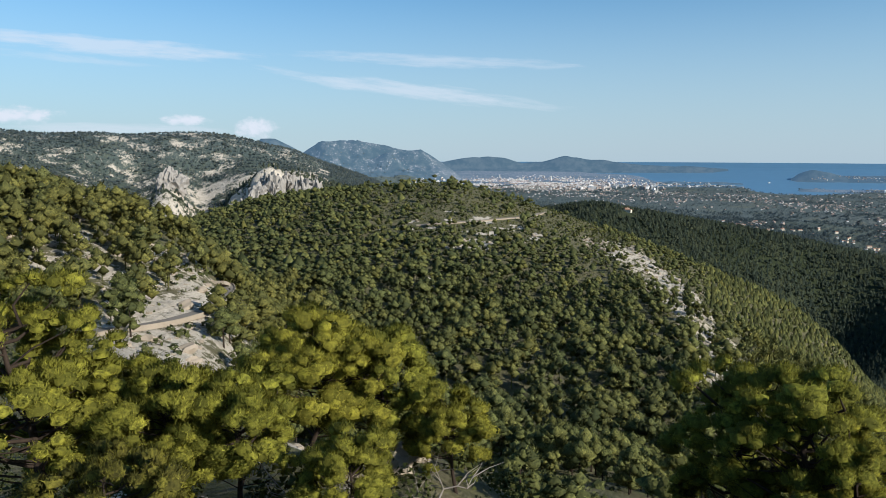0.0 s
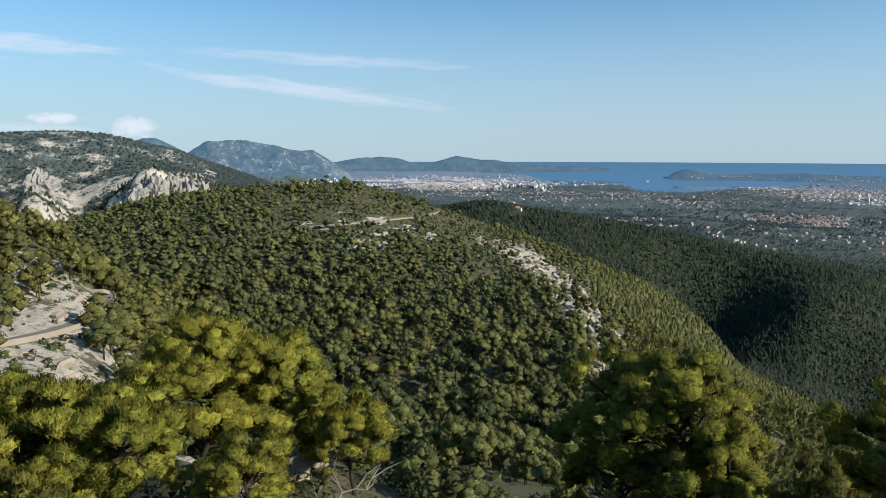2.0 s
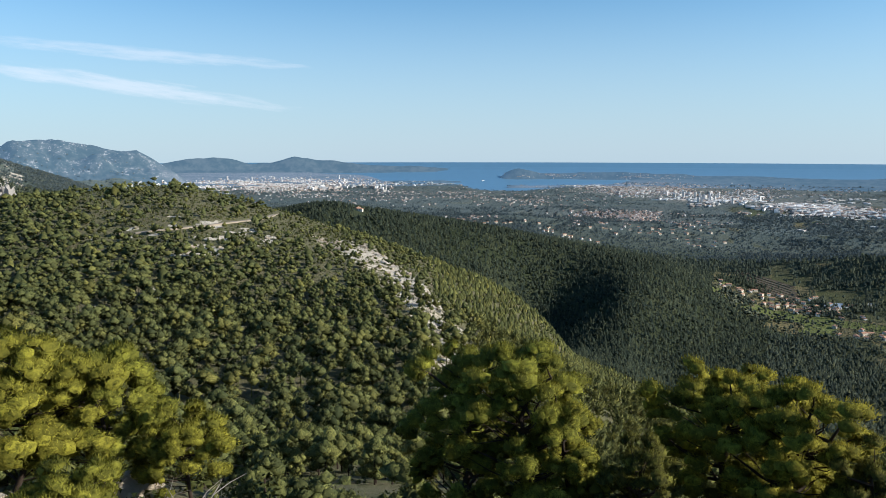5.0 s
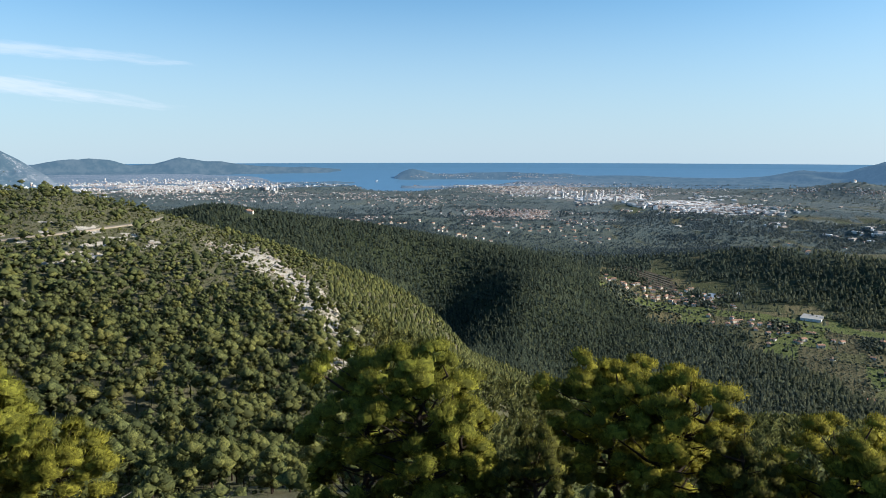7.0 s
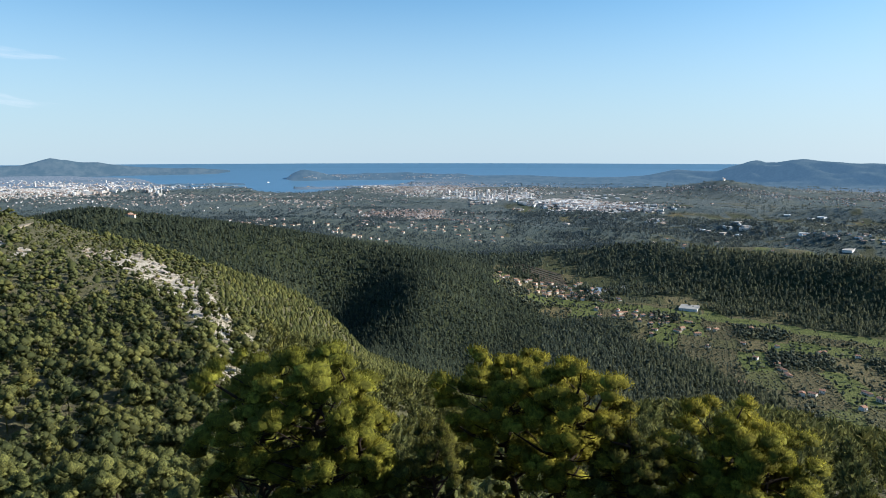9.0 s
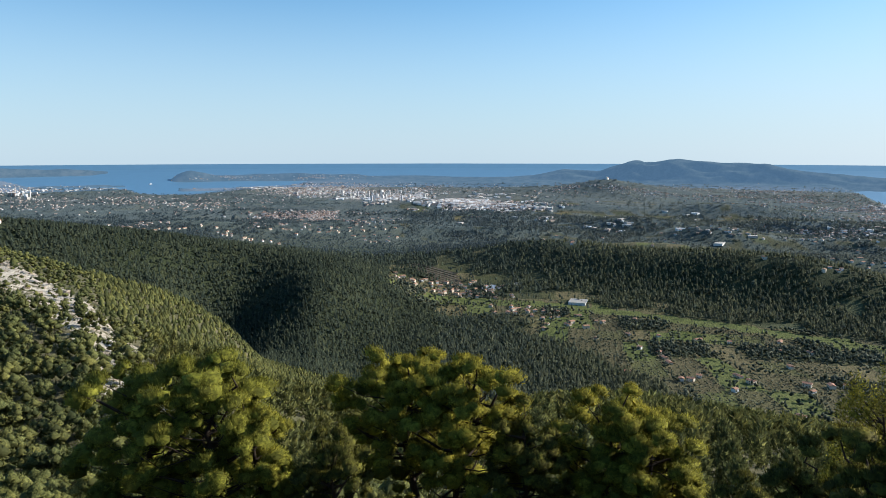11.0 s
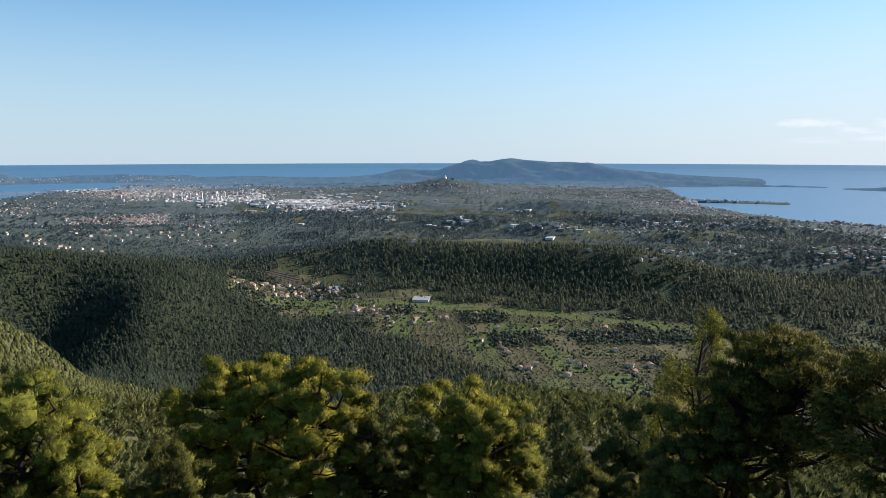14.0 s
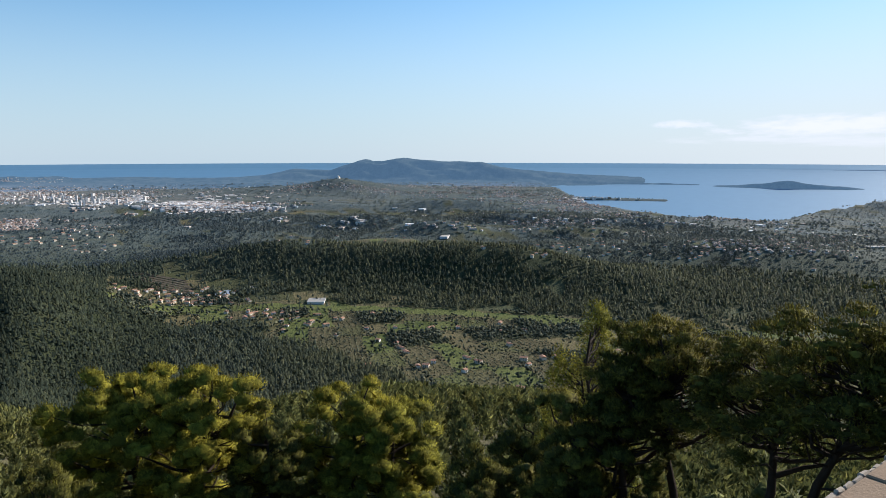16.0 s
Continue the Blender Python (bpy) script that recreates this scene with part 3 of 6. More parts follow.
def cast_mesh(name, verts, faces, mat, smooth=False, attrs=None, normals=None):
    """A mesh from arrays of corners and of faces with equal numbers of corners; foliage brings normals of its own."""
    me = bpy.data.meshes.new(name)
    verts, faces = np.asarray(verts, np.float32), np.asarray(faces, np.int32)
    n, k = faces.shape
    me.vertices.add(len(verts))
    me.vertices.foreach_set("co", verts.ravel())
    me.loops.add(n * k)
    me.loops.foreach_set("vertex_index", faces.ravel())
    me.polygons.add(n)
    me.polygons.foreach_set("loop_start", np.arange(0, n * k, k, dtype=np.int32))
    me.polygons.foreach_set("use_smooth", np.full(n, smooth or normals is not None))
    me.update(calc_edges=True)
    for key, v in (attrs or {}).items():
        me.attributes.new(key, "FLOAT", "POINT").data.foreach_set("value", np.asarray(v, np.float32).ravel())
    if normals is not None:
        me.attributes.new("custom_normal", "FLOAT_VECTOR", "POINT").data.foreach_set("vector", unit(np.asarray(normals, np.float32)).ravel())
    if mat:
        me.materials.append(mat)
    return me


def unit(v):
    return v / (np.linalg.norm(v, axis=-1, keepdims=True) + 1e-9)


def faced(V, F, N):
    """Turns the faces so that they look the way their normals do."""
    g = np.cross(V[F[:, 1]] - V[F[:, 0]], V[F[:, 2]] - V[F[:, 0]])
    back = np.sum(g * (N[F[:, 0]] + N[F[:, 1]] + N[F[:, 2]]), 1) < 0
    F = F.copy()
    F[back] = F[back][:, ::-1]
    return V, F, N


def part(name, me, parent, label=""):
    ob = new(name, me)
    ob.parent = parent
    if label:
        ob["label"] = label
    return ob


def broken(nt, name, coarse=0.035, fine=0.30, third=0.11):
    """Rock breaks through the soil in ragged patches, large and small."""
    def calc(op, a, b):
        n = nt.nodes.new("ShaderNodeMath")
        n.operation = op
        for k, v in enumerate((a, b)):
            if isinstance(v, (int, float)):
                n.inputs[k].default_value = v
            else:
                nt.links.new(v, n.inputs[k])
        return n.outputs[0]
    rag = calc("ADD", calc("MULTIPLY", noise_tex(nt, fine, 6, 0.75), 0.9), calc("MULTIPLY", noise_tex(nt, coarse, 7, 0.75), 0.9))
    rag = calc("ADD", rag, calc("MULTIPLY", noise_tex(nt, third, 5, 0.75), 0.9))
    return ramp(nt, calc("ADD", calc("MULTIPLY", attribute(nt, name), 0.8), calc("SUBTRACT", rag, 1.25)), [(0.47, (0, 0, 0)), (0.55, (1, 1, 1))])


def ground_material():
    m, nt, b, out = material("hillside_ground")
    geo = nt.nodes.new("ShaderNodeNewGeometry")
    fine, mid, big = noise_tex(nt, 1.3, 5), noise_tex(nt, 0.11, 5), noise_tex(nt, 0.012, 4)
    soil = mixed(nt, ramp(nt, mid, [(0.35, (0, 0, 0)), (0.65, (1, 1, 1))]), (0.135, 0.120, 0.066), (0.100, 0.104, 0.044))
    soil = mixed(nt, ramp(nt, fine, [(0.45, (0, 0, 0)), (0.75, (1, 1, 1))]), soil, (0.17, 0.145, 0.10))
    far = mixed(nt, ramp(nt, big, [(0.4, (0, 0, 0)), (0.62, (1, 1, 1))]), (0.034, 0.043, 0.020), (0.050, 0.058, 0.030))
    # far land is coloured paler and bluer, with haze painted into the ground
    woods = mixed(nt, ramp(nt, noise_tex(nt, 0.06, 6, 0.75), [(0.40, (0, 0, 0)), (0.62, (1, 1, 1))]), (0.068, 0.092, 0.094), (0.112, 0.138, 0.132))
    hazed_land = mixed(nt, ramp(nt, noise_tex(nt, 0.014, 5, 0.7), [(0.53, (0, 0, 0)), (0.60, (0.8, 0.8, 0.8))]), woods, (0.118, 0.132, 0.108))
    far = mixed(nt, attribute(nt, "distance"), far, hazed_land)
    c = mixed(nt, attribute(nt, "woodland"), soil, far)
    grass = ramp(nt, attribute(nt, "crop"), [(0, (0.11, 0.135, 0.036)), (0.18, (0.15, 0.165, 0.052)), (0.3, (0.135, 0.112, 0.06)), (0.5, (0.15, 0.122, 0.066)), (0.62, (0.20, 0.16, 0.08)), (0.7, (0.075, 0.078, 0.036)), (0.9, (0.06, 0.058, 0.034)), (1, (0.10, 0.115, 0.06))])
    grass = mixed(nt, ramp(nt, noise_tex(nt, 0.35, 5), [(0.42, (0, 0, 0)), (0.62, (0.8, 0.8, 0.8))]), grass, (0.055, 0.065, 0.026))
    c = mixed(nt, attribute(nt, "field"), c, grass)
    urban = mixed(nt, ramp(nt, noise_tex(nt, 0.09, 6, 0.75), [(0.44, (0, 0, 0)), (0.60, (1, 1, 1))]), (0.085, 0.10, 0.09), (0.26, 0.235, 0.215))
    c = mixed(nt, attribute(nt, "town"), c, urban)
    stone = mixed(nt, ramp(nt, fine, [(0.3, (0, 0, 0)), (0.75, (1, 1, 1))]), (0.60, 0.53, 0.43), (0.40, 0.35, 0.275))
    stone = mixed(nt, ramp(nt, mid, [(0.55, (0, 0, 0)), (0.75, (0.55, 0.55, 0.55))]), stone, (0.17, 0.145, 0.105))
    c = mixed(nt, broken(nt, "rock"), c, stone)
    nt.links.new(c, b.inputs["Base Color"])
    b.inputs["Roughness"].default_value = 0.95
    b.inputs["Specular IOR Level"].default_value = 0.1
    bump(nt, b, noise_tex(nt, 0.22, 8, 0.72), 1.0, 2.2)
    return m


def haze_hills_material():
    """Hills far off; a blue emission on their surface stands in for haze."""
    m, nt, b, out = material("haze_glow_backdrop")
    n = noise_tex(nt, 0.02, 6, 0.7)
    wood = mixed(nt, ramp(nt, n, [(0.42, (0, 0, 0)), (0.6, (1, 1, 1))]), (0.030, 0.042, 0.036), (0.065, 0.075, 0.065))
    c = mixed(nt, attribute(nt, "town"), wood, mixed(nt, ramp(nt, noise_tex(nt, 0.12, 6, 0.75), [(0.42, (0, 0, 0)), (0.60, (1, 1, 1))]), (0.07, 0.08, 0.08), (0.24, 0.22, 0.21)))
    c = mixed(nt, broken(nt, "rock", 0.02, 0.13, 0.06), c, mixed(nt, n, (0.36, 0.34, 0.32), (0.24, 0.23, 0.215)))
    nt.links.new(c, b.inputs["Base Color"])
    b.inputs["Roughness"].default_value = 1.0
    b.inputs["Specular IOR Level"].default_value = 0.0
    # airlight put into the material as an even blue glow
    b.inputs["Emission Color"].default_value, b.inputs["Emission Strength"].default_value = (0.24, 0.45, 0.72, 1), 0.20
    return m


def crop_tone(az, r):
    """Patchwork of plots, each with its own crop."""
    x, y = r * np.sin(np.radians(az)), r * np.cos(np.radians(az))
    u, v = x * 0.8 + y * 0.6 + (L1(x, y, 200, 2) - 0.5) * 60, y * 0.8 - x * 0.6 + (L2(x, y, 200, 2) - 0.5) * 60
    k = (np.floor(u / 95) * 127.1 + np.floor(v / 55) * 311.7)
    s = np.sin(k) * 43758.5453
    return s - np.floor(s)


def land_sheet(name, az, q, mat, text, category):
    r = unfold(q)
    A, R = np.meshgrid(az, r)
    A2 = np.where(A > 180, A - 360, A)
    # behind the camera the hill goes on as it stands at the edges
    P, s = spot(np.where((A2 < -60) | (A2 > 130), np.where(A > 221, -60, 130), A2), R)
    P[..., 0], P[..., 1] = fold(R) * np.sin(np.radians(A)), fold(R) * np.cos(np.radians(A))
    ny, nx = A.shape
    idx = np.arange(ny * nx).reshape(ny, nx)
    nxt = np.roll(idx, -1, axis=1)
    faces = np.stack([idx[:-1], nxt[:-1], nxt[1:], idx[1:]], -1).reshape(-1, 4)[:, ::-1]
    rock = rocky(A2, R)
    dz = np.abs(np.gradient(P[..., 2], axis=0) / np.gradient(fold(R), axis=0))
    steep = np.clip((dz - 0.55) / 0.25, 0, 1) * ((R > 1400) & (R < 4500) & (A2 < 3))
    # "distance" blends in the haze-tinted ground colours
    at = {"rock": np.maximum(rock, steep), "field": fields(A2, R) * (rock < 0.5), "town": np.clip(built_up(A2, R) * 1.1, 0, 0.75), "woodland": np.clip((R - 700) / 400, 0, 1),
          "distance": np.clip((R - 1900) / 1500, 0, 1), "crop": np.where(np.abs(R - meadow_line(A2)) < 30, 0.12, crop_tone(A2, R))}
    ob = new(name, cast_mesh(name, P.reshape(-1, 3), faces, mat, True, at))
    return tagged(ob, text, category, kind="structure")


def build_ground():
    az = np.concatenate([np.arange(-46, 116, 0.34), np.arange(116, 314, 3.0)])
    split = float(fold(7200))
    q = np.concatenate([np.geomspace(0.05, 3, 6)[:-1], np.geomspace(3, 150, 40), np.linspace(154, 640, 82), np.linspace(648, 2000, 95), np.linspace(2022, split, 72)])
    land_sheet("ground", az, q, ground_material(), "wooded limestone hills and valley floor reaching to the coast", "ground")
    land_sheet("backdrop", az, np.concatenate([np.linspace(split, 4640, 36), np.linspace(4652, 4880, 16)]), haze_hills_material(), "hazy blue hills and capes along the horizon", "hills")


build_ground()


def build_sea():
    m, nt, b, out = material("sea_water")
    n = noise_tex(nt, 0.02, 4)
    c = mixed(nt, n, (0.085, 0.190, 0.300), (0.105, 0.225, 0.345))
    nt.links.new(c, b.inputs["Base Color"])
    b.inputs["Roughness"].default_value = 0.5
    b.inputs["Specular IOR Level"].default_value = 0.5
    w = nt.nodes.new("ShaderNodeTexNoise")
    w.inputs["Scale"].default_value, w.inputs["Detail"].default_value = 0.05, 6
    g = nt.nodes.new("ShaderNodeNewGeometry")
    nt.links.new(g.outputs["Position"], w.inputs["Vector"])
    bump(nt, b, w.outputs["Fac"], 0.12, 1.0)
    az = np.arange(0, 360, 1.0)
    r = unfold(np.linspace(1800, 4888, 60))
    A, R = np.meshgrid(az, r)
    q = fold(R)
    P = np.stack([q * np.sin(np.radians(A)), q * np.cos(np.radians(A)), EYE + SEA * q / R], -1)
    ny, nx = A.shape
    idx = np.arange(ny * nx).reshape(ny, nx)
    nxt = np.roll(idx, -1, axis=1)
    faces = np.stack([idx[:-1], nxt[:-1], nxt[1:], idx[1:]], -1).reshape(-1, 4)
    me = cast_mesh("sea", P.reshape(-1, 3), faces, m, True)
    # the water is level everywhere, although distances are drawn in
    me.normals_split_custom_set_from_vertices([(0.0, 0.0, 1.0)] * len(me.vertices))
    ob = new("sea", me)
    tagged(ob, "deep blue sea with a calm bay reaching the horizon", "sea", kind="structure")


build_sea()


# ---- trees ----
def tube(points, radii, sides=6):
    points = np.asarray(points, float)
    V, F = [], []
    for k, p in enumerate(points):
        d = points[min(k + 1, len(points) - 1)] - points[max(k - 1, 0)]
        d = d / (np.linalg.norm(d) + 1e-9)
        a = np.cross(d, (0.31, 0.87, 0.12))
        a /= np.linalg.norm(a) + 1e-9
        b = np.cross(d, a)
        t = np.arange(sides) * 2 * np.pi / sides
        V.append(p + radii[k] * (np.cos(t)[:, None] * a + np.sin(t)[:, None] * b))
    n = len(points)
    for k in range(n - 1):
        for j in range(sides):
            F.append((k * sides + j, k * sides + (j + 1) % sides, (k + 1) * sides + (j + 1) % sides, (k + 1) * sides + j))
    return np.concatenate(V), np.array(F)


def join(pieces):
    """Joins (corners, faces) or (corners, faces, normals)."""
    n = np.cumsum([0] + [len(p[0]) for p in pieces])
    return tuple(np.concatenate([np.asarray(p[k]) + (n[i] if k == 1 else 0) for i, p in enumerate(pieces)]) for k in range(len(pieces[0])))


def leaves(rng, centres, outward, size, jitter=0.7, slim=0.5):
    """One triangle a leaf spray: it faces outward, more or less."""
    n = len(centres)
    nrm = unit(outward + rng.normal(0, jitter, (n, 3)))
    a = unit(np.cross(nrm, rng.normal(0, 1, (n, 3))))
    b = np.cross(nrm, a)
    s = size * rng.uniform(0.6, 1.35, (n, 1))
    V = np.stack([centres + a * s, centres - a * s * 0.5 + b * s * slim * 1.6, centres - a * s * 0.5 - b * s * slim * 1.6], 1).reshape(-1, 3)
    return faced(V, np.arange(3 * n).reshape(n, 3), np.repeat(outward + (0, 0, 0.3), 3, 0))


def feathers(rng, centres, outward, size, slim=0.2, spread_out=0.8, rise=0.3):
    """Narrow needle sprays that lie half flat on the mass of foliage and point outward and up."""
    n = len(centres)
    d = unit(outward * 0.55 + rng.normal(0, spread_out, (n, 3)) * 0.8 + (0, 0, rise))
    w = unit(np.cross(d, outward + rng.normal(0, 0.4, (n, 3))))
    s = size * rng.uniform(0.6, 1.35, (n, 1))
    V = np.stack([centres - d * s * 0.4 - w * s * slim, centres + d * s * 0.6, centres - d * s * 0.4 + w * s * slim], 1).reshape(-1, 3)
    return faced(V, np.arange(3 * n).reshape(n, 3), np.repeat(outward + rng.normal(0, 0.16, (n, 3)), 3, 0))


def near_pine(seed, tall, wide, bare=0.35, puffs=46, per=170, label="", at=(0, 0, 0), needle=0.17, form="dome", mat=None):
    """A Mediterranean pine: bent trunk, spreading limbs and cloud-like masses of needles on their ends."""
    rng = np.random.RandomState(seed)
    tree = new("pine_tree")
    tree.location = at
    tagged(tree, label, "tree", "pines below the lookout")
    k = 9
    h = np.linspace(-0.6, tall * (0.97 if form == "slender" else 0.8), k)
    sway = np.cumsum(rng.normal(0, tall * 0.02, (k, 2)), 0)
    trunk = np.column_stack([sway - sway[0], h])
    stout = 0.012 if form == "slender" else 0.024
    wood = [tube(trunk, np.linspace(stout * tall, stout * 0.25 * tall, k), 8)]

    def on_trunk(z):
        return np.array([np.interp(z, h, trunk[:, j]) for j in range(3)])

    # the ends of the limbs lie on an uneven dome, a flat umbrella or a slim cone
    low = bare * tall
    if form == "slender":
        g = (np.arange(puffs) + rng.rand(puffs)) / puffs
        a = np.arange(puffs) * 2.4 + rng.uniform(-0.6, 0.6, puffs)
        out = wide * (1.03 - g) ** 0.8 * rng.uniform(0.45, 1.05, puffs)
        heart = np.column_stack([0 * g, 0 * g, low + (tall - low) * g])
        ends = heart + np.column_stack([np.cos(a) * out, np.sin(a) * out, 0.35 * out])
        size = np.full(puffs, 0.17 * wide + 0.12) * rng.uniform(0.7, 1.3, puffs)
    else:
        g = (np.arange(puffs) + 0.5) / puffs
        up = 1 - (1.28 if form == "dome" else 0.88) * g
        a = np.arange(puffs) * 2.39996 + rng.uniform(-0.35, 0.35, puffs)
        d = unit(np.column_stack([np.cos(a) * np.sqrt(1 - up ** 2), np.sin(a) * np.sqrt(1 - up ** 2), up]) + rng.normal(0, 0.12, (puffs, 3)))
        ph = rng.uniform(0, 6.28, 3)
        lobes = 1 + 0.16 * np.sin(3 * a + ph[0] + 2 * d[:, 2]) + 0.12 * np.sin(5 * a + ph[1]) + 0.10 * np.sin(7 * d[:, 2] + ph[2])
        size = wide * (0.21 if form == "dome" else 0.19) * rng.uniform(0.75, 1.3, puffs)
        mid = on_trunk((low + tall) / 2) * (1, 1, 0) + (0, 0, low + (tall - low) * (0.36 if form == "dome" else 0.3))
        rad = np.array((wide, wide, tall - mid[2])) - size.mean() * 0.9
        ends = mid + d * rad * (lobes * rng.uniform(0.68, 1.0, puffs))[:, None]
        high = (tall - mid[2]) / (np.max(ends[:, 2] + 0.5 * size) - mid[2])
        ends[:, 2] = mid[2] + (ends[:, 2] - mid[2]) * np.where(ends[:, 2] > mid[2], high, 1)
        heart = np.tile(mid, (puffs, 1))
        if form == "dome":
            keep = rng.rand(puffs) > 0.08
            ends, heart, size = ends[keep], heart[keep], size[keep]
    for i, p in enumerate(ends):
        z = p[2] - np.hypot(*(p - on_trunk(p[2]))[:2]) * rng.uniform(0.35, 0.7)
        base = on_trunk(np.clip(z, low * 0.75, h[-1]))
        m1, m2 = (base * (1 - u) + p * u + rng.normal(0, 0.035 * wide, 3) - (0, 0, 0.05 * wide) for u in (0.35, 0.7))
        thick = 0.009 * tall if i % 3 == 0 and form != "slender" else 0.004 * tall
        wood.append(tube([base, m1, m2, p], [thick, thick * 0.75, thick * 0.5, thick * 0.2], 5))
    squash = np.array((1, 1, 1.5 if form == "slender" else 0.72 if form == "dome" else 0.5))
    C, O, S, pieces = [], [], [], []
    knobs = 6
    for p, s, mid in zip(ends, size, heart):
        crown = unit(p - mid)
        m = unit(rng.normal(0, 1, (knobs, 3)) + crown * 0.7 + (0, 0, 0.3))
        r = rng.uniform(0.42, 0.62, knobs)
        q = p + m * s * 0.62 * squash
        n = int(per * rng.uniform(0.8, 1.2))
        k = rng.randint(0, knobs, n)
        d = unit(rng.normal(0, 1, (n, 3)) + (0 if form == "umbrella" else crown * 0.25 + (0, 0, 0.3)))
        C.append(q[k] + d * (s * r[k])[:, None] * squash * rng.uniform(0.88, 1.12, (n, 1)))
        O.append(d * 0.65 + m[k] * 0.45 + crown * 0.4 + rng.normal(0, 0.12, (n, 3)))
        for b in range(0 if form == "slender" else knobs):
            v, f, w = lump(rng, 1)
            pieces.append(faced(v * s * r[b] * (0.78 if form == "dome" else 0.38) * squash + q[b], f, w * 0.65 + m[b] * 0.45 + crown * 0.4))
    C, O = np.concatenate(C), np.concatenate(O)
    half = len(C) // 2
    pieces += [feathers(rng, C[:half], O[:half], needle * 1.25, 0.10, 0.6, 0.6), feathers(rng, C[half:], O[half:], needle * 0.95, 0.15, 0.9, 0.3)]
    V, F, N = join(pieces)
    wv, wf = join(wood)
    part("trunk", cast_mesh("trunk", wv, wf, BARK, True), tree, "grey-brown trunk and limbs")
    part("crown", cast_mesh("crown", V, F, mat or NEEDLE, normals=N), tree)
    return tree


def lump(rng, fine):
    """A knobbly closed form of radius one, of 8, 20 or 80 triangles, with its outward normals."""
    if fine == 0:
        t = rng.uniform(0, 2) + np.arange(4) * np.pi / 2
        V = np.concatenate([np.column_stack([np.cos(t), np.sin(t), rng.uniform(-0.2, 0.2, 4)]), [(0, 0, 1.1), (0, 0, -0.9)]])
        F = np.array([(k, (k + 1) % 4, 4) for k in range(4)] + [((k + 1) % 4, k, 5) for k in range(4)])
    else:
        bm = bmesh.new()
        bmesh.ops.create_icosphere(bm, subdivisions=fine, radius=1)
        bm.verts.index_update()
        V = np.array([v.co for v in bm.verts])
        F = np.array([[v.index for v in f.verts] for f in bm.faces])
        bm.free()
    return V * rng.uniform(0.8, 1.2, (len(V), 1)), F, unit(V) + rng.normal(0, 0.15, V.shape)


def crown_template(seed, lumps, fine, sprays, size, shape=(0.34, 0.34, 0.36), centre=0.56, even=0.5):
    """The crown of a tree one metre tall: rounded masses of foliage with loose sprays standing out of them."""
    rng = np.random.RandomState(seed)
    d = unit(rng.normal(0, 1, (lumps, 3)) + (0, 0, 0.15))
    mid = d * np.array(shape) * rng.uniform(0.5, 0.9, (lumps, 1)) + (0, 0, centre)
    if lumps < 3:
        mid[0] = (0, 0, centre)
    rad = rng.uniform(0.7, 1.25, lumps) * 0.50 * max(shape) * (9 / (lumps + 3)) ** 0.42
    pieces = []
    for k in range(lumps):
        v, f, n = lump(rng, fine)
        pieces.append(faced(v * rad[k] * (1, 1, 0.85) * (0.86 if sprays > 20 else 1.0) + mid[k], f, n + even * d[k]))
    if sprays:
        k = rng.randint(0, lumps, sprays)
        o = unit(rng.normal(0, 1, (sprays, 3)))
        o[:, 2] = np.where(o[:, 2] < -0.4, -o[:, 2], o[:, 2])
        pieces.append(feathers(rng, mid[k] + o * rad[k][:, None] * (1, 1, 0.85) * rng.uniform(0.92, 1.1, (sprays, 1)), o + even * d[k] + rng.normal(0, 0.2, (sprays, 3)), size * 1.7, 0.26))
    return join(pieces)


def sapling_template(seed, sprays, size, wide=0.2):
    """A slender young pine one metre tall: upright sprays on a narrow uneven cone."""
    rng = np.random.RandomState(seed)
    h = rng.uniform(0.08, 1.0, sprays) ** 0.8
    a = rng.uniform(0, 2 * np.pi, sprays)
    rad = wide * (1.15 - h) ** 0.6 * rng.uniform(0.7, 1.15, sprays) * (1 + 0.3 * np.sin(a * 3 + seed))
    out = np.column_stack([np.cos(a), np.sin(a), np.full(sprays, 0.35)])
    c = np.column_stack([rad * np.cos(a), rad * np.sin(a), h * 0.95])
    up = unit(np.column_stack([np.cos(a) * 0.5, np.sin(a) * 0.5, np.full(sprays, 1.0)]) + rng.normal(0, 0.3, (sprays, 3)))
    side = unit(np.cross(out + rng.normal(0, 0.35, (sprays, 3)), up))
    s = size * rng.uniform(0.6, 1.4, (sprays, 1))
    V = np.stack([c - side * s * 0.5, c + side * s * 0.5, c + up * s * 1.9], 1).reshape(-1, 3)
    return faced(V, np.arange(3 * sprays).reshape(-1, 3), np.repeat(out + rng.normal(0, 0.2, (sprays, 3)), 3, 0))


def spire_template(seed):
    """A whole conifer seen from afar, one metre tall: a ragged tapering crown."""
    rng = np.random.RandomState(seed)
    t = rng.uniform(0, 2) + np.arange(4) * np.pi / 2 + rng.uniform(-0.3, 0.3, 4)
    low = np.column_stack([np.cos(t), np.sin(t)])
    V = np.concatenate([np.column_stack([low * rng.uniform(0.20, 0.34, (4, 1)), rng.uniform(0.1, 0.5, 4)]), [(rng.uniform(-0.05, 0.05), rng.uniform(-0.05, 0.05), 1.0)]])
    N = np.concatenate([np.column_stack([low, np.full(4, 0.35)]), [(0, 0, 1.0)]])
    return faced(V, np.array([(k, (k + 1) % 4, 4) for k in range(4)]), N)


def trunk_template(sides=4, r=0.022):
    v, f = tube([(0, 0, -0.12), (0.01, 0, 0.25), (0, 0.01, 0.62)], [r, r * 0.8, r * 0.3], sides)
    return faced(v, np.concatenate([f[:, [0, 1, 2]], f[:, [0, 2, 3]]]), unit(v * (1, 1, 0)))


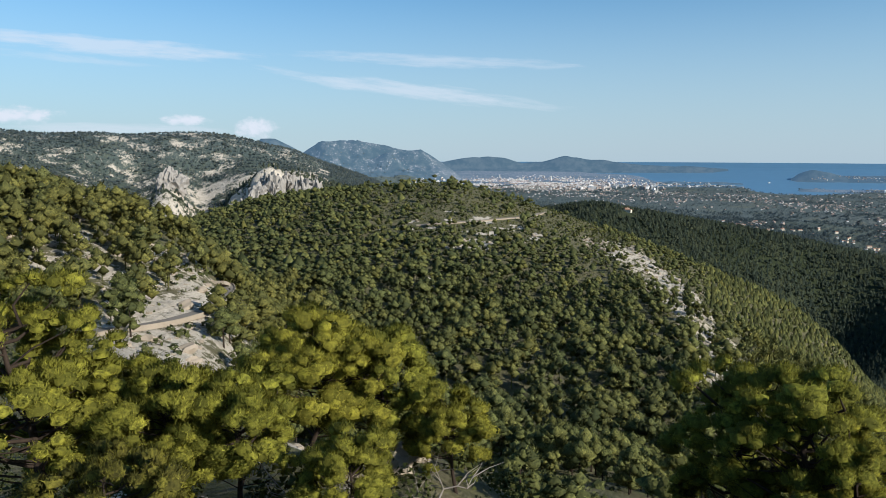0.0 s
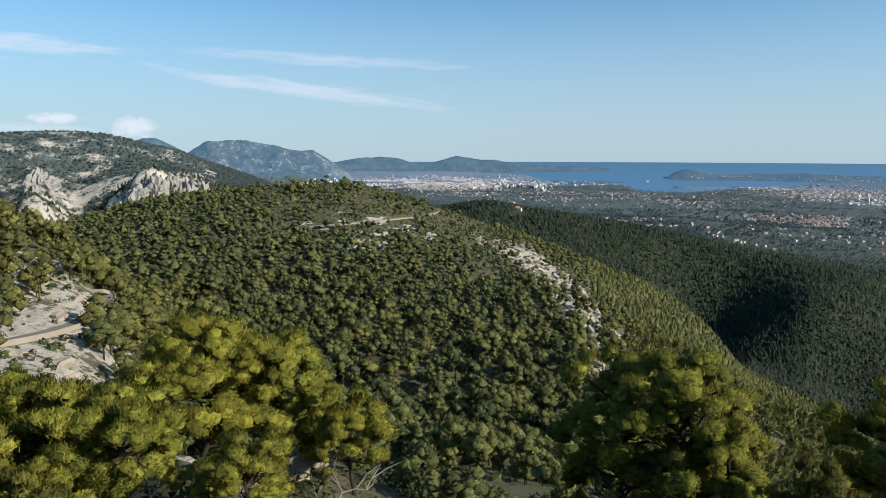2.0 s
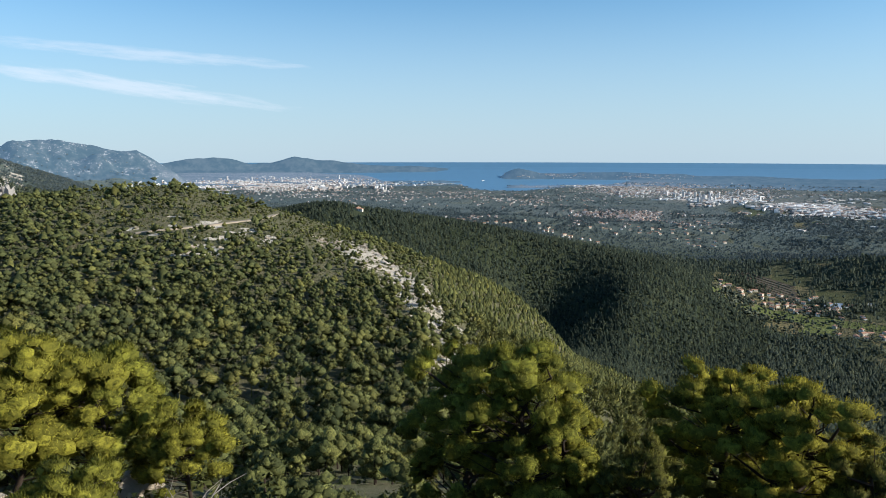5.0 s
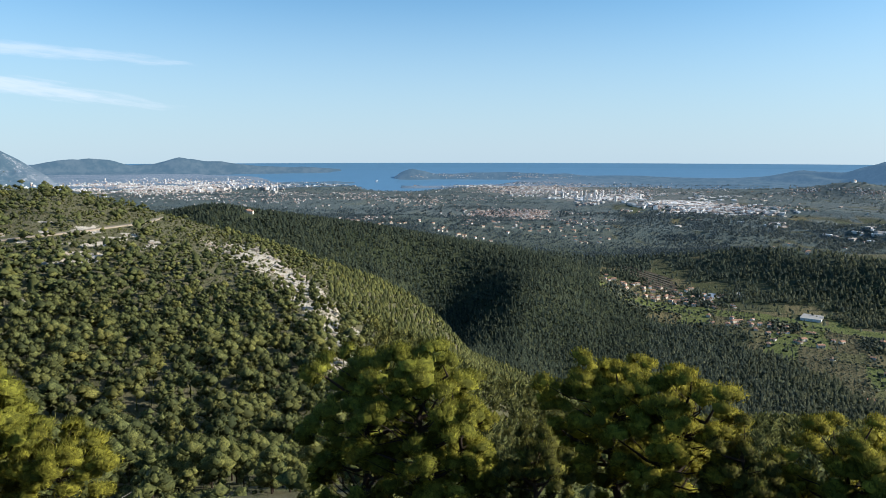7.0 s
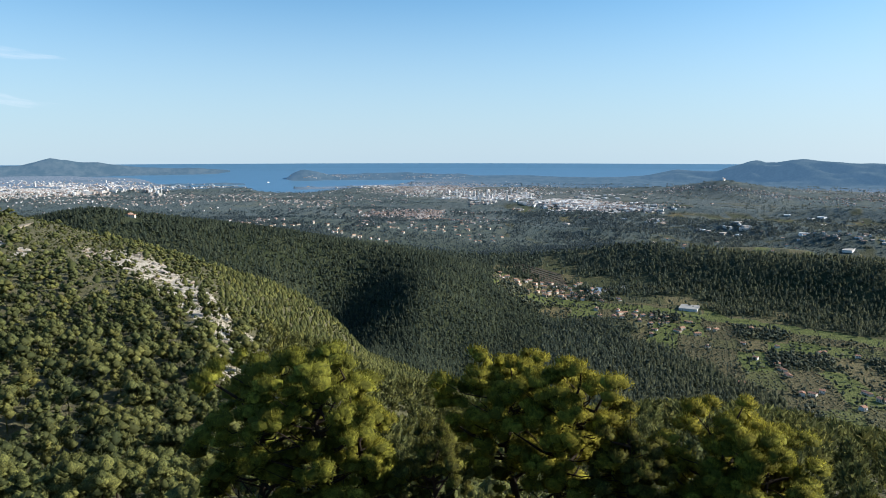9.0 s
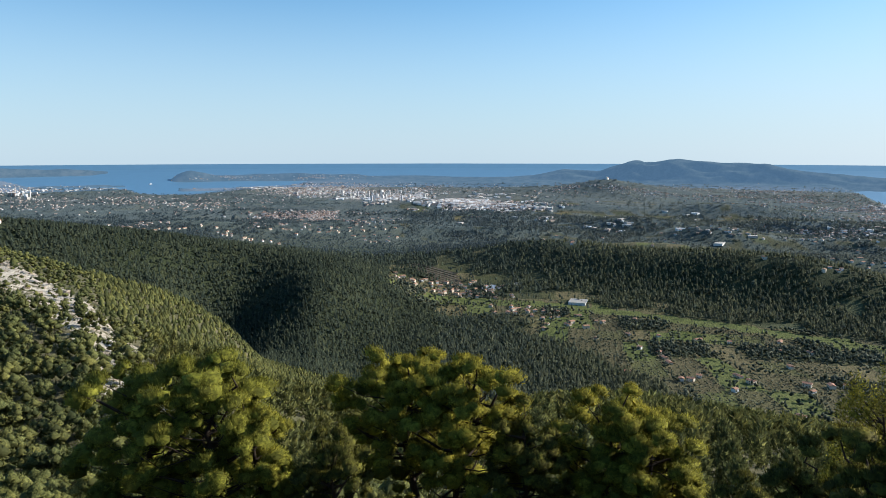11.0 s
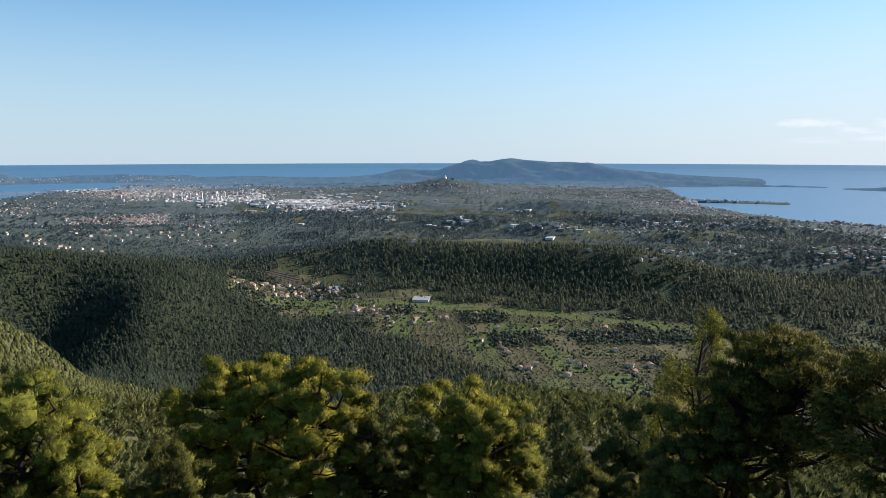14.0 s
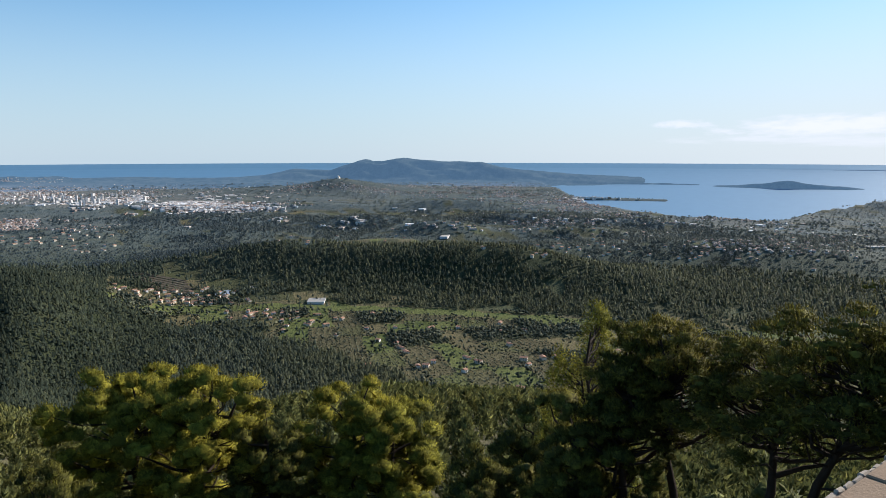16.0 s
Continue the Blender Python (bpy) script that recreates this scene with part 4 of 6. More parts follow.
def scatter(name, places, scales, templates, mat, rng, squash=(0.9, 1.35), shade=None, lie=None):
    """Many copies of a few templates as one mesh, each turned, stretched and tinted by chance around its given shade.
    """
    pick = rng.randint(0, len(templates), len(places))
    shade = np.full(len(places), 0.5) if shade is None else shade
    VV, FF, NN, TT, n = [], [], [], [], 0
    for i, tpl in enumerate(templates):
        v, f = tpl[:2]
        P, S = places[pick == i], scales[pick == i]
        if not len(P):
            continue
        a = rng.uniform(0, 2 * np.pi, len(P))
        w = rng.uniform(*squash, len(P))
        c, s = np.cos(a)[:, None], np.sin(a)[:, None]
        x = (v[:, 0] * c - v[:, 1] * s) * (S * w)[:, None]
        y = (v[:, 0] * s + v[:, 1] * c) * (S * w)[:, None]
        z = v[:, 2] * S[:, None]
        VV.append((np.stack([x, y, z], -1) + P[:, None]).reshape(-1, 3))
        if len(tpl) > 2:
            m = tpl[2]
            m = np.stack([m[:, 0] * c - m[:, 1] * s, m[:, 0] * s + m[:, 1] * c, m[:, 2] + 0 * c], -1)
            NN.append((m if lie is None else m + lie[pick == i][:, None]).reshape(-1, 3))
        FF.append((f[None] + (np.arange(len(P)) * len(v))[:, None, None]).reshape(-1, 3) + n)
        TT.append(np.repeat(np.clip(rng.normal(shade[pick == i], 0.2), 0, 1), len(v)))
        n += len(P) * len(v)
    return new(name, cast_mesh(name, np.concatenate(VV), np.concatenate(FF), mat, False, {"tint": np.concatenate(TT)}, np.concatenate(NN) if NN else None))


ROAD = [(a, ground_at(a, e - 0.42, 120, 300)) for a, e in ((-27.6, -13.0), (-24.5, -12.9), (-22.0, -12.7), (-19.7, -12.35), (-18.0, -11.8), (-17.3, -11.1), (-17.5, -10.55), (-18.1, -10.25))]
TRACK = [(a, ground_at(a, e, 420, 900)) for a, e in ((-2.2, -6.15), (0.3, -6.0), (3.1, -5.8), (5.4, -5.55), (7.7, -5.35), (10.2, -5.15))]


def on_way(P, gap):
    """Places nearer than that to the road or the track."""
    near = np.zeros(len(P), bool)
    for line, more in ((ROAD, 0.0), (TRACK, 3.0)):
        pts = np.array([spot(a, r)[0] for a, r in line])
        t = np.linspace(0, len(pts) - 1, 12 * len(pts))
        W = np.column_stack([np.interp(t, np.arange(len(pts)), pts[:, k]) for k in range(2)])
        near |= np.min(np.hypot(P[:, None, 0] - W[None, :, 0], P[:, None, 1] - W[None, :, 1]), axis=1) < gap + more
    return near


# ---- pines close below the lookout: bearing, distance, height of the top against the eye, half width ----
PINES = [
    (-10.5, 25.0, -12.9, 3.1, 0.22, "bushy yellow-green pine with dead twigs on the rocky slope"),
    (-4.8, 26.0, -14.3, 2.5, 0.22, "yellow-green pine growing close beside a bushy one"),
    (-32.5, 22.0, -8.6, 2.6, 0.2, "dense sunlit pine above the winding road"),
    (-27.5, 24.0, -13.5, 2.6, 0.2, "yellow-green pine with dense foliage on the slope"),
    (-22.0, 21.0, -16.2, 2.5, 0.25, "low spreading pine with bare branches"),
    (-16.5, 20.0, -17.2, 2.2, 0.25, "low yellow-green pine on stony ground"),
    (-27.5, 15.0, -21.5, 1.9, 0.2, "dark green bush-like pine with a twisted pale trunk"),
    (1.0, 23.0, -19.6, 1.7, 0.25, "small yellow-green pine beside pale rocks"),
    (-8.0, 17.0, -22.2, 1.7, 0.2, "young yellow-green pine with sparse needles"),
    (24.6, 25.0, -15.7, 2.8, 0.2, "broad rounded pine in afternoon light"),
    (28.9, 24.5, -15.5, 2.9, 0.2, "broad rounded pine with a pale forked trunk"),
    (32.6, 24.0, -18.6, 1.9, 0.2, "rounded pine with sunlit upper needles"),
    (45.4, 27.0, -15.1, 3.0, 0.32, "tall pine with a wide open crown"),
    (50.6, 26.0, -16.4, 2.8, 0.32, "pine with a leaning limb and open crown"),
    (38.0, 23.0, -21.5, 1.7, 0.2, "low dark pine in the shade of taller ones"),
    (61.0, 26.0, -18.5, 2.7, 0.25, "dome-shaped pine lit from the side"),
    (65.4, 25.0, -19.8, 2.3, 0.25, "rounded pine with bright upper needles"),
    (55.0, 25.0, -19.3, 1.8, 0.25, "low dark pine between two larger ones"),
    (82.3, 24.0, -12.9, 1.5, 0.2, "slender pointed pine with thin pale needles"),
    (79.5, 24.0, -17.0, 1.7, 0.2, "slim feathery pine with pale twigs"),
    (76.5, 22.0, -21.0, 1.9, 0.15, "low dark pine on the shaded slope"),
    (81.0, 18.5, -19.0, 2.0, 0.15, "dense dark pine in the shade of the lookout"),
    (85.5, 18.0, -19.5, 1.9, 0.15, "dense dark pine in the shade of the lookout"),
    (72.5, 19.0, -23.5, 1.7, 0.15, "low dark pine on the shaded slope"),
    (86.8, 19.0, -13.0, 1.5, 0.5, "dark backlit pine with a bare forked trunk"),
    (94.6, 16.5, -11.7, 2.1, 0.5, "dark backlit pine with a flat crown"),
    (90.6, 17.5, -12.9, 2.0, 0.55, "dark backlit pine with spreading bare limbs"),
    (98.6, 15.0, -10.4, 2.2, 0.5, "large dark pine with bare spreading limbs beside the parapet"),
    (106.0, 15.0, -8.6, 2.6, 0.5, "large dark pine overhanging the parapet"),
    # added pines outside the view, only to shade the right-hand ones
    (120.0, 20.0, 5.0, 3.2, 0.3, "unseen tall pine added for shade beside the lookout"),
    (124.0, 26.0, 6.0, 3.4, 0.3, "unseen tall pine added for shade beside the lookout"),
    (119.0, 31.0, 1.0, 3.4, 0.3, "unseen tall pine added for shade on the slope"),
    (130.0, 19.0, 8.0, 3.2, 0.3, "unseen tall pine added for shade beside the lookout"),
    (116.5, 40.0, -1.0, 3.6, 0.3, "unseen tall pine added for shade on the slope"),
    (116.0, 25.0, 2.0, 3.4, 0.25, "unseen tall dense pine added for shade beside the lookout"),
    (122.0, 34.0, 4.0, 3.8, 0.25, "unseen tall dense pine added for shade beside the lookout"),
    (127.0, 32.0, 7.0, 3.8, 0.25, "unseen tall dense pine added for shade beside the lookout"),
]
for i, (a, d, el, w, bare, text) in enumerate(PINES):
    p, _ = spot(a, d)
    top = EYE + d * math.tan(radians(el))
    tall = max(2.5, top - p[2])
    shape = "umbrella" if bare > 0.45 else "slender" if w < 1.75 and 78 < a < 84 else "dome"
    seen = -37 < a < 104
    # umbrella and dark pines take the needles with shade in their colour
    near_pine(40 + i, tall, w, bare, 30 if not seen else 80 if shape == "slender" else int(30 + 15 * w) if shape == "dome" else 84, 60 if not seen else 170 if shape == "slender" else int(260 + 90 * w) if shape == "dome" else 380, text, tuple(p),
              0.09 if d < 19 else 0.115, shape, SHADENEEDLE if shape == "umbrella" or "dark" in text else None)


def under_pines():
    """Smaller pines that stand on the slope behind the near ones."""
    rng = np.random.RandomState(19)
    models = []
    for k in range(4):
        v, f, nrm = crown_template(230 + k, 18, 0, 620, 0.026, (0.34, 0.34, 0.40), even=0.35)
        tree = new("young_pine")
        tagged(tree, "shaded young pine on the slope under the lookout", "tree", "young pines on the slope")
        tv, tf = trunk_template(6)[:2]
        part("trunk", cast_mesh("trunk", tv, tf, BARK, True), tree)
        part("crown", cast_mesh("crown", v, f, PINE, normals=nrm), tree)
        models.append(tree)
    az, r = lattice(rng, 5.2, 31, 72, 6, 108)
    ok = rng.rand(len(az)) < 0.9
    P, s = spot(az[ok], r[ok])
    for i in range(len(P)):
        k = rng.uniform(3.5, 6.5)
        m = pose(P[i, 0], P[i, 1], P[i, 2], 0, 0, rng.uniform(0, 360)) @ Matrix.Diagonal((k * rng.uniform(0.9, 1.2), k, k, 1))
        (models[i] if i < 4 else copy_thing(models[i % 4], pose(0, 0, 0))).matrix_basis = m


def near_shrubs():
    """Low evergreen scrub that fills the ground between the pines."""
    rng = np.random.RandomState(11)
    az, r = lattice(rng, 2.3, 11, 75, -40, 108)
    x, y = r * np.sin(np.radians(az)), r * np.cos(np.radians(az))
    gap = (L3(x, y, 7, 2) < 0.40) & (az < 6)
    ok = ~gap & (rng.rand(len(az)) < 0.85) & ~((r < 20) & (az > 92))
    P, s = spot(az[ok], r[ok])
    T = [leaves(rng, *shell(rng, 130), 0.068, 0.6) for _ in range(5)]
    ob = scatter("hillside_scrub", P, rng.uniform(0.8, 2.2, len(P)), T, SHRUB, rng)
    tagged(ob, "low evergreen scrub between the pines", "shrubs", kind="stuff")


def shell(rng, n):
    o = rng.normal(0, 1, (n, 3))
    o /= np.linalg.norm(o, axis=1, keepdims=True)
    o[:, 2] = np.abs(o[:, 2])
    return o * (0.55, 0.55, 0.8) * rng.uniform(0.6, 1.0, (n, 1)), o


# ---- pine woods on the hills ----
def lattice(rng, step, lo, hi, az0, az1):
    """Places on a shaken grid, as bearing and true distance."""
    n = int(2 * hi / step)
    gx, gy = np.meshgrid(np.arange(n) - n / 2, np.arange(n) - n / 2)
    x = (gx + rng.uniform(-0.62, 0.62, gx.shape)) * step
    y = (gy + rng.uniform(-0.62, 0.62, gy.shape)) * step
    r, az = np.hypot(x, y).ravel(), np.degrees(np.arctan2(x, y)).ravel()
    ok = (r > lo) & (r < hi) & (az > az0) & (az < az1)
    return az[ok], r[ok]


def wooded(rng, az, r):
    """Which places bear a tree."""
    x, y = r * np.sin(np.radians(az)), r * np.cos(np.radians(az))
    keep = 0.74 + 1.1 * (L3(x, y, 38, 3) - 0.42)
    crest = ((az > -6) & (az < 13) & (r > 520) & (r < 800))
    keep = np.where(crest, keep * 0.30, keep)
    keep = np.where((az < -12) & (r > 225) & (r < 420), keep * 1.5, keep)
    keep = keep * (1 - np.where(az < -12, 0.62, 0.78) * rocky(az, r))
    keep = np.where((r > 215) & hidden(az, r), 0.12, keep)
    return rng.rand(len(az)) < keep


def dwarfed(az, r):
    """Pines stay low on the dry flank of the ridge."""
    return 1 - 0.36 * np.clip((az - 5) / 8, 0, 1) * np.clip((r - 300) / 120, 0, 1)


def pine_wood():
    rng = np.random.RandomState(5)
    sprays = [crown_template(200 + i, 20, 0, 720, 0.024, (0.33, 0.33, 0.42), 0.54, 0.35) for i in range(6)]
    models = []
    for i, (v, f, nrm) in enumerate(sprays):
        tree = new("hillside_pine")
        tagged(tree, "rounded dark green pine on the stony hillside", "tree", "pines on the hillside")
        tv, tf = trunk_template(6)[:2]
        part("trunk", cast_mesh("trunk", tv, tf, BARK, True), tree)
        part("crown", cast_mesh("crown", v, f, PINE, normals=nrm), tree)
        models.append(tree)
    az, r = lattice(rng, 6.0, 78, 190, -34, 31)
    ok = wooded(rng, az, r) & (r > 128) & ~((az < -14) & (r < 165))
    az, r = az[ok], r[ok]
    P, s = spot(az, r)
    P = P[~on_way(P, 4.5)]
    for i in range(len(P)):
        tall = 6.4 + 6.2 * rng.rand() ** 1.2
        m = pose(P[i, 0], P[i, 1], P[i, 2], 0, 0, rng.uniform(0, 360)) @ Matrix.Diagonal((tall * rng.uniform(0.8, 1.2), tall * rng.uniform(0.8, 1.2), tall, 1))
        if i < len(models):
            models[i].matrix_basis = m
        else:
            copy_thing(models[i % len(models)], pose(0, 0, 0)).matrix_basis = m
    mids = [join([crown_template(300 + i, 9, 0, 170, 0.04, (0.33, 0.33, 0.40), 0.54, 0.35), trunk_template(3)]) for i in range(6)]
    az, r = lattice(rng, 6.3, 190, 420, -36, 108)
    ok = wooded(rng, az, r)
    az, r = az[ok], r[ok]
    P, s = spot(az, r)
    free = (az < 24) & ~on_way(P, 4.5)
    # left-hand trees get a brighter tint, so sunlight is partly in their colour
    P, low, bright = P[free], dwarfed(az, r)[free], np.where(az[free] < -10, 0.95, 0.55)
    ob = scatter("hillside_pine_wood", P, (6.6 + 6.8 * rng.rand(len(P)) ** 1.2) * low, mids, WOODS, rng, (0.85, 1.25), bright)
    tagged(ob, "open pine wood covering the limestone hillside", "woods", kind="stuff")
    own_T = [sapling_template(420 + i, 170, 0.068) for i in range(6)]
    fine_T = [sapling_template(440 + i, 36, 0.15) for i in range(6)]
    # the nearer wood is tinted darker to paint the shade of its hollow
    for name, a0, r0, r1, T in (("lower_pine_wood", 31, 60, 190, own_T), ("far_pine_wood", 24, 190, 430, fine_T)):
        a, r = lattice(rng, 4.6, r0, r1, a0, 108)
        own_P = spot(a, r)[0][rng.rand(len(a)) < 0.85 * (1 - rocky(a, r))]
        ob = scatter(name, own_P, 3.6 + 4.6 * rng.rand(len(own_P)) ** 1.3, T, WOODS, rng, (0.9, 1.4), np.full(len(own_P), 0.5 if r0 < 100 else 0.65))
        tagged(ob, "bright green pine wood on the slope under the lookout", "woods", kind="stuff")
    fars = [crown_template(400 + i, 4, 0, 6, 0.09, (0.33, 0.33, 0.36), 0.5) for i in range(8)] + [spire_template(410)]
    az, r = lattice(rng, 6.2, 420, 1000, -36, 108)
    extra = lattice(rng, 4.4, 420, 1000, 21, 108)
    az, r = np.append(az, extra[0]), np.append(r, extra[1])
    ok = wooded(rng, az, r)
    az, r = az[ok], r[ok]
    P, s = spot(az, r)
    free = ~on_way(P, 4.5)
    P, ridge_az, low = P[free], az[free], dwarfed(az, r)[free]
    young = ridge_az > 21
    ob = scatter("ridge_pine_wood", P[~young], (5.0 + 6.0 * rng.rand((~young).sum()) ** 1.3) * low[~young], fars, WOODS, rng, (0.95, 1.4), shade=np.where(ridge_az[~young] > 14, 0.6, 0.5))
    tagged(ob, "pine wood on the ridge and its far slopes", "woods", kind="stuff")
    ob = scatter("young_pine_wood", P[young], 3.6 + 3.6 * rng.rand(young.sum()) ** 1.3, [spire_template(430 + i) for i in range(8)], WOODS, rng, (0.9, 1.4), shade=np.full(young.sum(), 0.6))
    tagged(ob, "bright green young pines on the sunlit valley side", "woods", kind="stuff")


near_shrubs()
under_pines()
pine_wood()


def villa_places():
    """Villas on the wooded ridge and hamlets at the edge of the plain: bearing, spread, elevation angle, spread, how many."""
    rng = np.random.RandomState(13)
    places = []
    for a0, wa, e0, we, n in ((29.9, 0.5, -6.45, 0.12, 7), (31.4, 0.7, -7.0, 0.15, 6), (33.2, 0.7, -7.3, 0.18, 5), (26.5, 1.6, -5.9, 0.12, 9), (22.6, 1.2, -5.75, 0.12, 7), (15.8, 1.2, -4.85, 0.12, 5), (39.5, 1.8, -6.3, 0.3, 20), (36.0, 1.6, -6.1, 0.25, 14),
                              (42.5, 1.5, -7.1, 0.3, 9), (60.5, 5.0, -7.2, 0.25, 8), (79.0, 4.0, -7.9, 0.35, 22), (90.0, 6.0, -7.6, 0.6, 24)):
        az, el = rng.normal(a0, wa, n), rng.normal(e0, we, n)
        places += list(zip(az, seen_at(az, el, 1250.0)))
    return places


VILLAS = villa_places()


def far_woods():
    rng = np.random.RandomState(6)
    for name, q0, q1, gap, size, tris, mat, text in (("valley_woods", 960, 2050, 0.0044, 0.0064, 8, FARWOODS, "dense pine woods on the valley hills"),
                                                     ("distant_woods", 2050, 3100, 0.0036, 0.0027, 8, DISTANT, "haze-tinted woods of the plain and far hills"),
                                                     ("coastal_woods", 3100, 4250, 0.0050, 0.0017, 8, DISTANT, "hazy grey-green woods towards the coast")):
        n = int(2.55 * math.log(q1 / q0) / gap ** 2)
        q = np.exp(rng.uniform(math.log(q0), math.log(q1), n))
        az = rng.uniform(-38, 106, n)
        r = unfold(q)
        keep = (1 - np.clip(fields(az, r), 0, 0.93)) * (1 - 0.8 * np.clip(built_up(az, r) * 1.5, 0, 1)) * (1 - np.clip(1.5 * rocky(az, r), 0, 0.95))
        keep *= 1 - 0.92 * settled(az, r)
        if q0 > 2000:
            # on the plain the woods stand in belts and groves
            x, y = r * np.sin(np.radians(az)), r * np.cos(np.radians(az))
            grove = np.clip((0.6 * L2(x, y, 420, 4) + 0.4 * L3(x, y, 150, 3) - 0.465) / 0.03, 0.30, 1)
            keep *= np.where(az > -3, grove, 1)
        keep = np.where(hidden(az, r), 0.12, keep)
        ok = (rng.rand(n) < keep) & (height(az, r) > SEA + 6)
        for a, d in VILLAS:
            ok &= ~((np.abs(az - a) < math.degrees(15 / d)) & (r > d - 70) & (r < d + 14))
        az, r, q = az[ok], r[ok], q[ok]
        P, s = spot(az, r)
        tall = np.where(q < 2050, 5.0 + q * 0.0048, q * size) * rng.uniform(0.65, 1.3, len(q))
        T = [spire_template(520 + i) for i in range(7)] + [crown_template(540 + i, 2, 0, 0, 0.1, (0.3, 0.3, 0.36), 0.45) for i in range(4)] if q0 < 2000 else [spire_template(500 + i) for i in range(8)]
        # tint rises by bearing towards the sun, painting sunward haze into the woods
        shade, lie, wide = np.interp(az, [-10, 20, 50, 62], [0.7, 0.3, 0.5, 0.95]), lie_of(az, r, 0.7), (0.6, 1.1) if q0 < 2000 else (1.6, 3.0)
        # the hill across the first valley gets darker foliage to paint its shade
        dim_hill = (az > 8) & (az < 47) & (r < 2000) & (q0 < 2000)
        tagged(scatter(name, P[~dim_hill], tall[~dim_hill], T, mat, rng, wide, shade[~dim_hill], lie[~dim_hill]), text, "woods", kind="stuff")
        if dim_hill.any():
            tagged(scatter("valley_oak_wood", P[dim_hill], tall[dim_hill], T, SHADEWOODS, rng, wide, np.full(dim_hill.sum(), 0.5), lie[dim_hill]), "dense pine wood, coloured dark for shade, across the valley", "woods", kind="stuff")


def orchards():
    """Olive rows, hedges, cypresses and clumps of trees on the plots of the valley floor."""
    rng = np.random.RandomState(27)
    az, r = lattice(rng, 5.4, 980, 1960, 43, 99)
    ok = settled(az, r) > 0.5
    az, r = az[ok], r[ok]
    x, y = r * np.sin(np.radians(az)), r * np.cos(np.radians(az))
    tone = crop_tone(az, r)
    u, v = x * 0.8 + y * 0.6 + (L1(x, y, 200, 2) - 0.5) * 60, y * 0.8 - x * 0.6 + (L2(x, y, 200, 2) - 0.5) * 60
    edge = (np.abs((u / 95) % 1 - 0.5) > 0.465) | (np.abs((v / 55) % 1 - 0.5) > 0.44)
    meadow = (np.abs(r - meadow_line(az)) < 26) & (az > 55) & (az < 77)
    grove = (tone > 0.2) & (tone < 0.52)
    row = np.abs((v / 11) % 1 - 0.5) < 0.24
    clump = tone > 0.66
    chance = np.where(meadow, 0.01, np.where(edge, 0.62, np.where(grove, np.where(row, 0.95, 0.05), np.where(clump, 0.8, 0.10))))
    keep = rng.rand(len(az)) < chance
    az, r, grove, edge, clump = az[keep], r[keep], (grove & ~edge)[keep], edge[keep], clump[keep]
    tall = np.where(grove, rng.uniform(3.2, 5.2, len(az)), np.where(edge, rng.uniform(3.5, 8.5, len(az)), rng.uniform(5, 12, len(az))))
    P, s = spot(az, r)
    olive = grove | (rng.rand(len(az)) < 0.25)
    round_T = [crown_template(560 + i, 2, 0, 4, 0.12, (0.42, 0.42, 0.4), 0.45) for i in range(5)]
    tagged(scatter("olive_groves", P[olive], (tall * s)[olive], round_T, OLIVE, rng, (0.9, 1.4)), "grey-green olive trees in rows on small plots", "orchard", kind="stuff")
    rest = ~olive
    pillar = rng.rand(rest.sum()) < 0.1
    Q, h = P[rest], (tall * s)[rest]
    tagged(scatter("garden_trees", Q[~pillar], h[~pillar], round_T, FARWOODS, rng, (0.8, 1.3), np.full((~pillar).sum(), 0.4)), "dark hedges and round trees between the plots", "trees", kind="stuff")
    tagged(scatter("cypresses", Q[pillar], h[pillar] * 1.2 + 3, [spire_template(580 + i) for i in range(4)], FARWOODS, rng, (0.4, 0.6), np.full(pillar.sum(), 0.1)), "slim dark cypresses between the houses", "trees", kind="stuff")


def hill_bushes():
    """Dark low bushes between the trees and over the rocks of the hillsides."""
    rng = np.random.RandomState(23)
    az, r = lattice(rng, 3.6, 125, 800, -35, 32)
    ok = (rng.rand(len(az)) < np.where(az < -12, 0.6, np.where(r > 520, np.where((az > -7) & (az < 14), 0.62, 0.22), 0.42)) - 0.22 * rocky(az, r)) & ~((r > 215) & hidden(az, r))
    az, r = az[ok], r[ok]
    P, s = spot(az, r)
    P = P[~on_way(P, 3.2)]
    T = [leaves(rng, *shell(rng, 13), 0.36, 0.35) for _ in range(5)]
    tagged(scatter("hillside_bushes", P, rng.uniform(0.7, 2.4, len(P)), T, WOODS, rng), "low dark bushes on the stony slopes", "shrubs", kind="stuff")


hill_bushes()
far_woods()
orchards()


# ---- houses and towns ----
def box(x0, x1, y0, y1, z0, z1):
    v = np.array([(x, y, z) for z in (z0, z1) for x, y in ((x0, y0), (x1, y0), (x1, y1), (x0, y1))], float)
    f = np.array([(0, 3, 2, 1), (4, 5, 6, 7), (0, 1, 5, 4), (1, 2, 6, 5), (2, 3, 7, 6), (3, 0, 4, 7)])
    return v, f


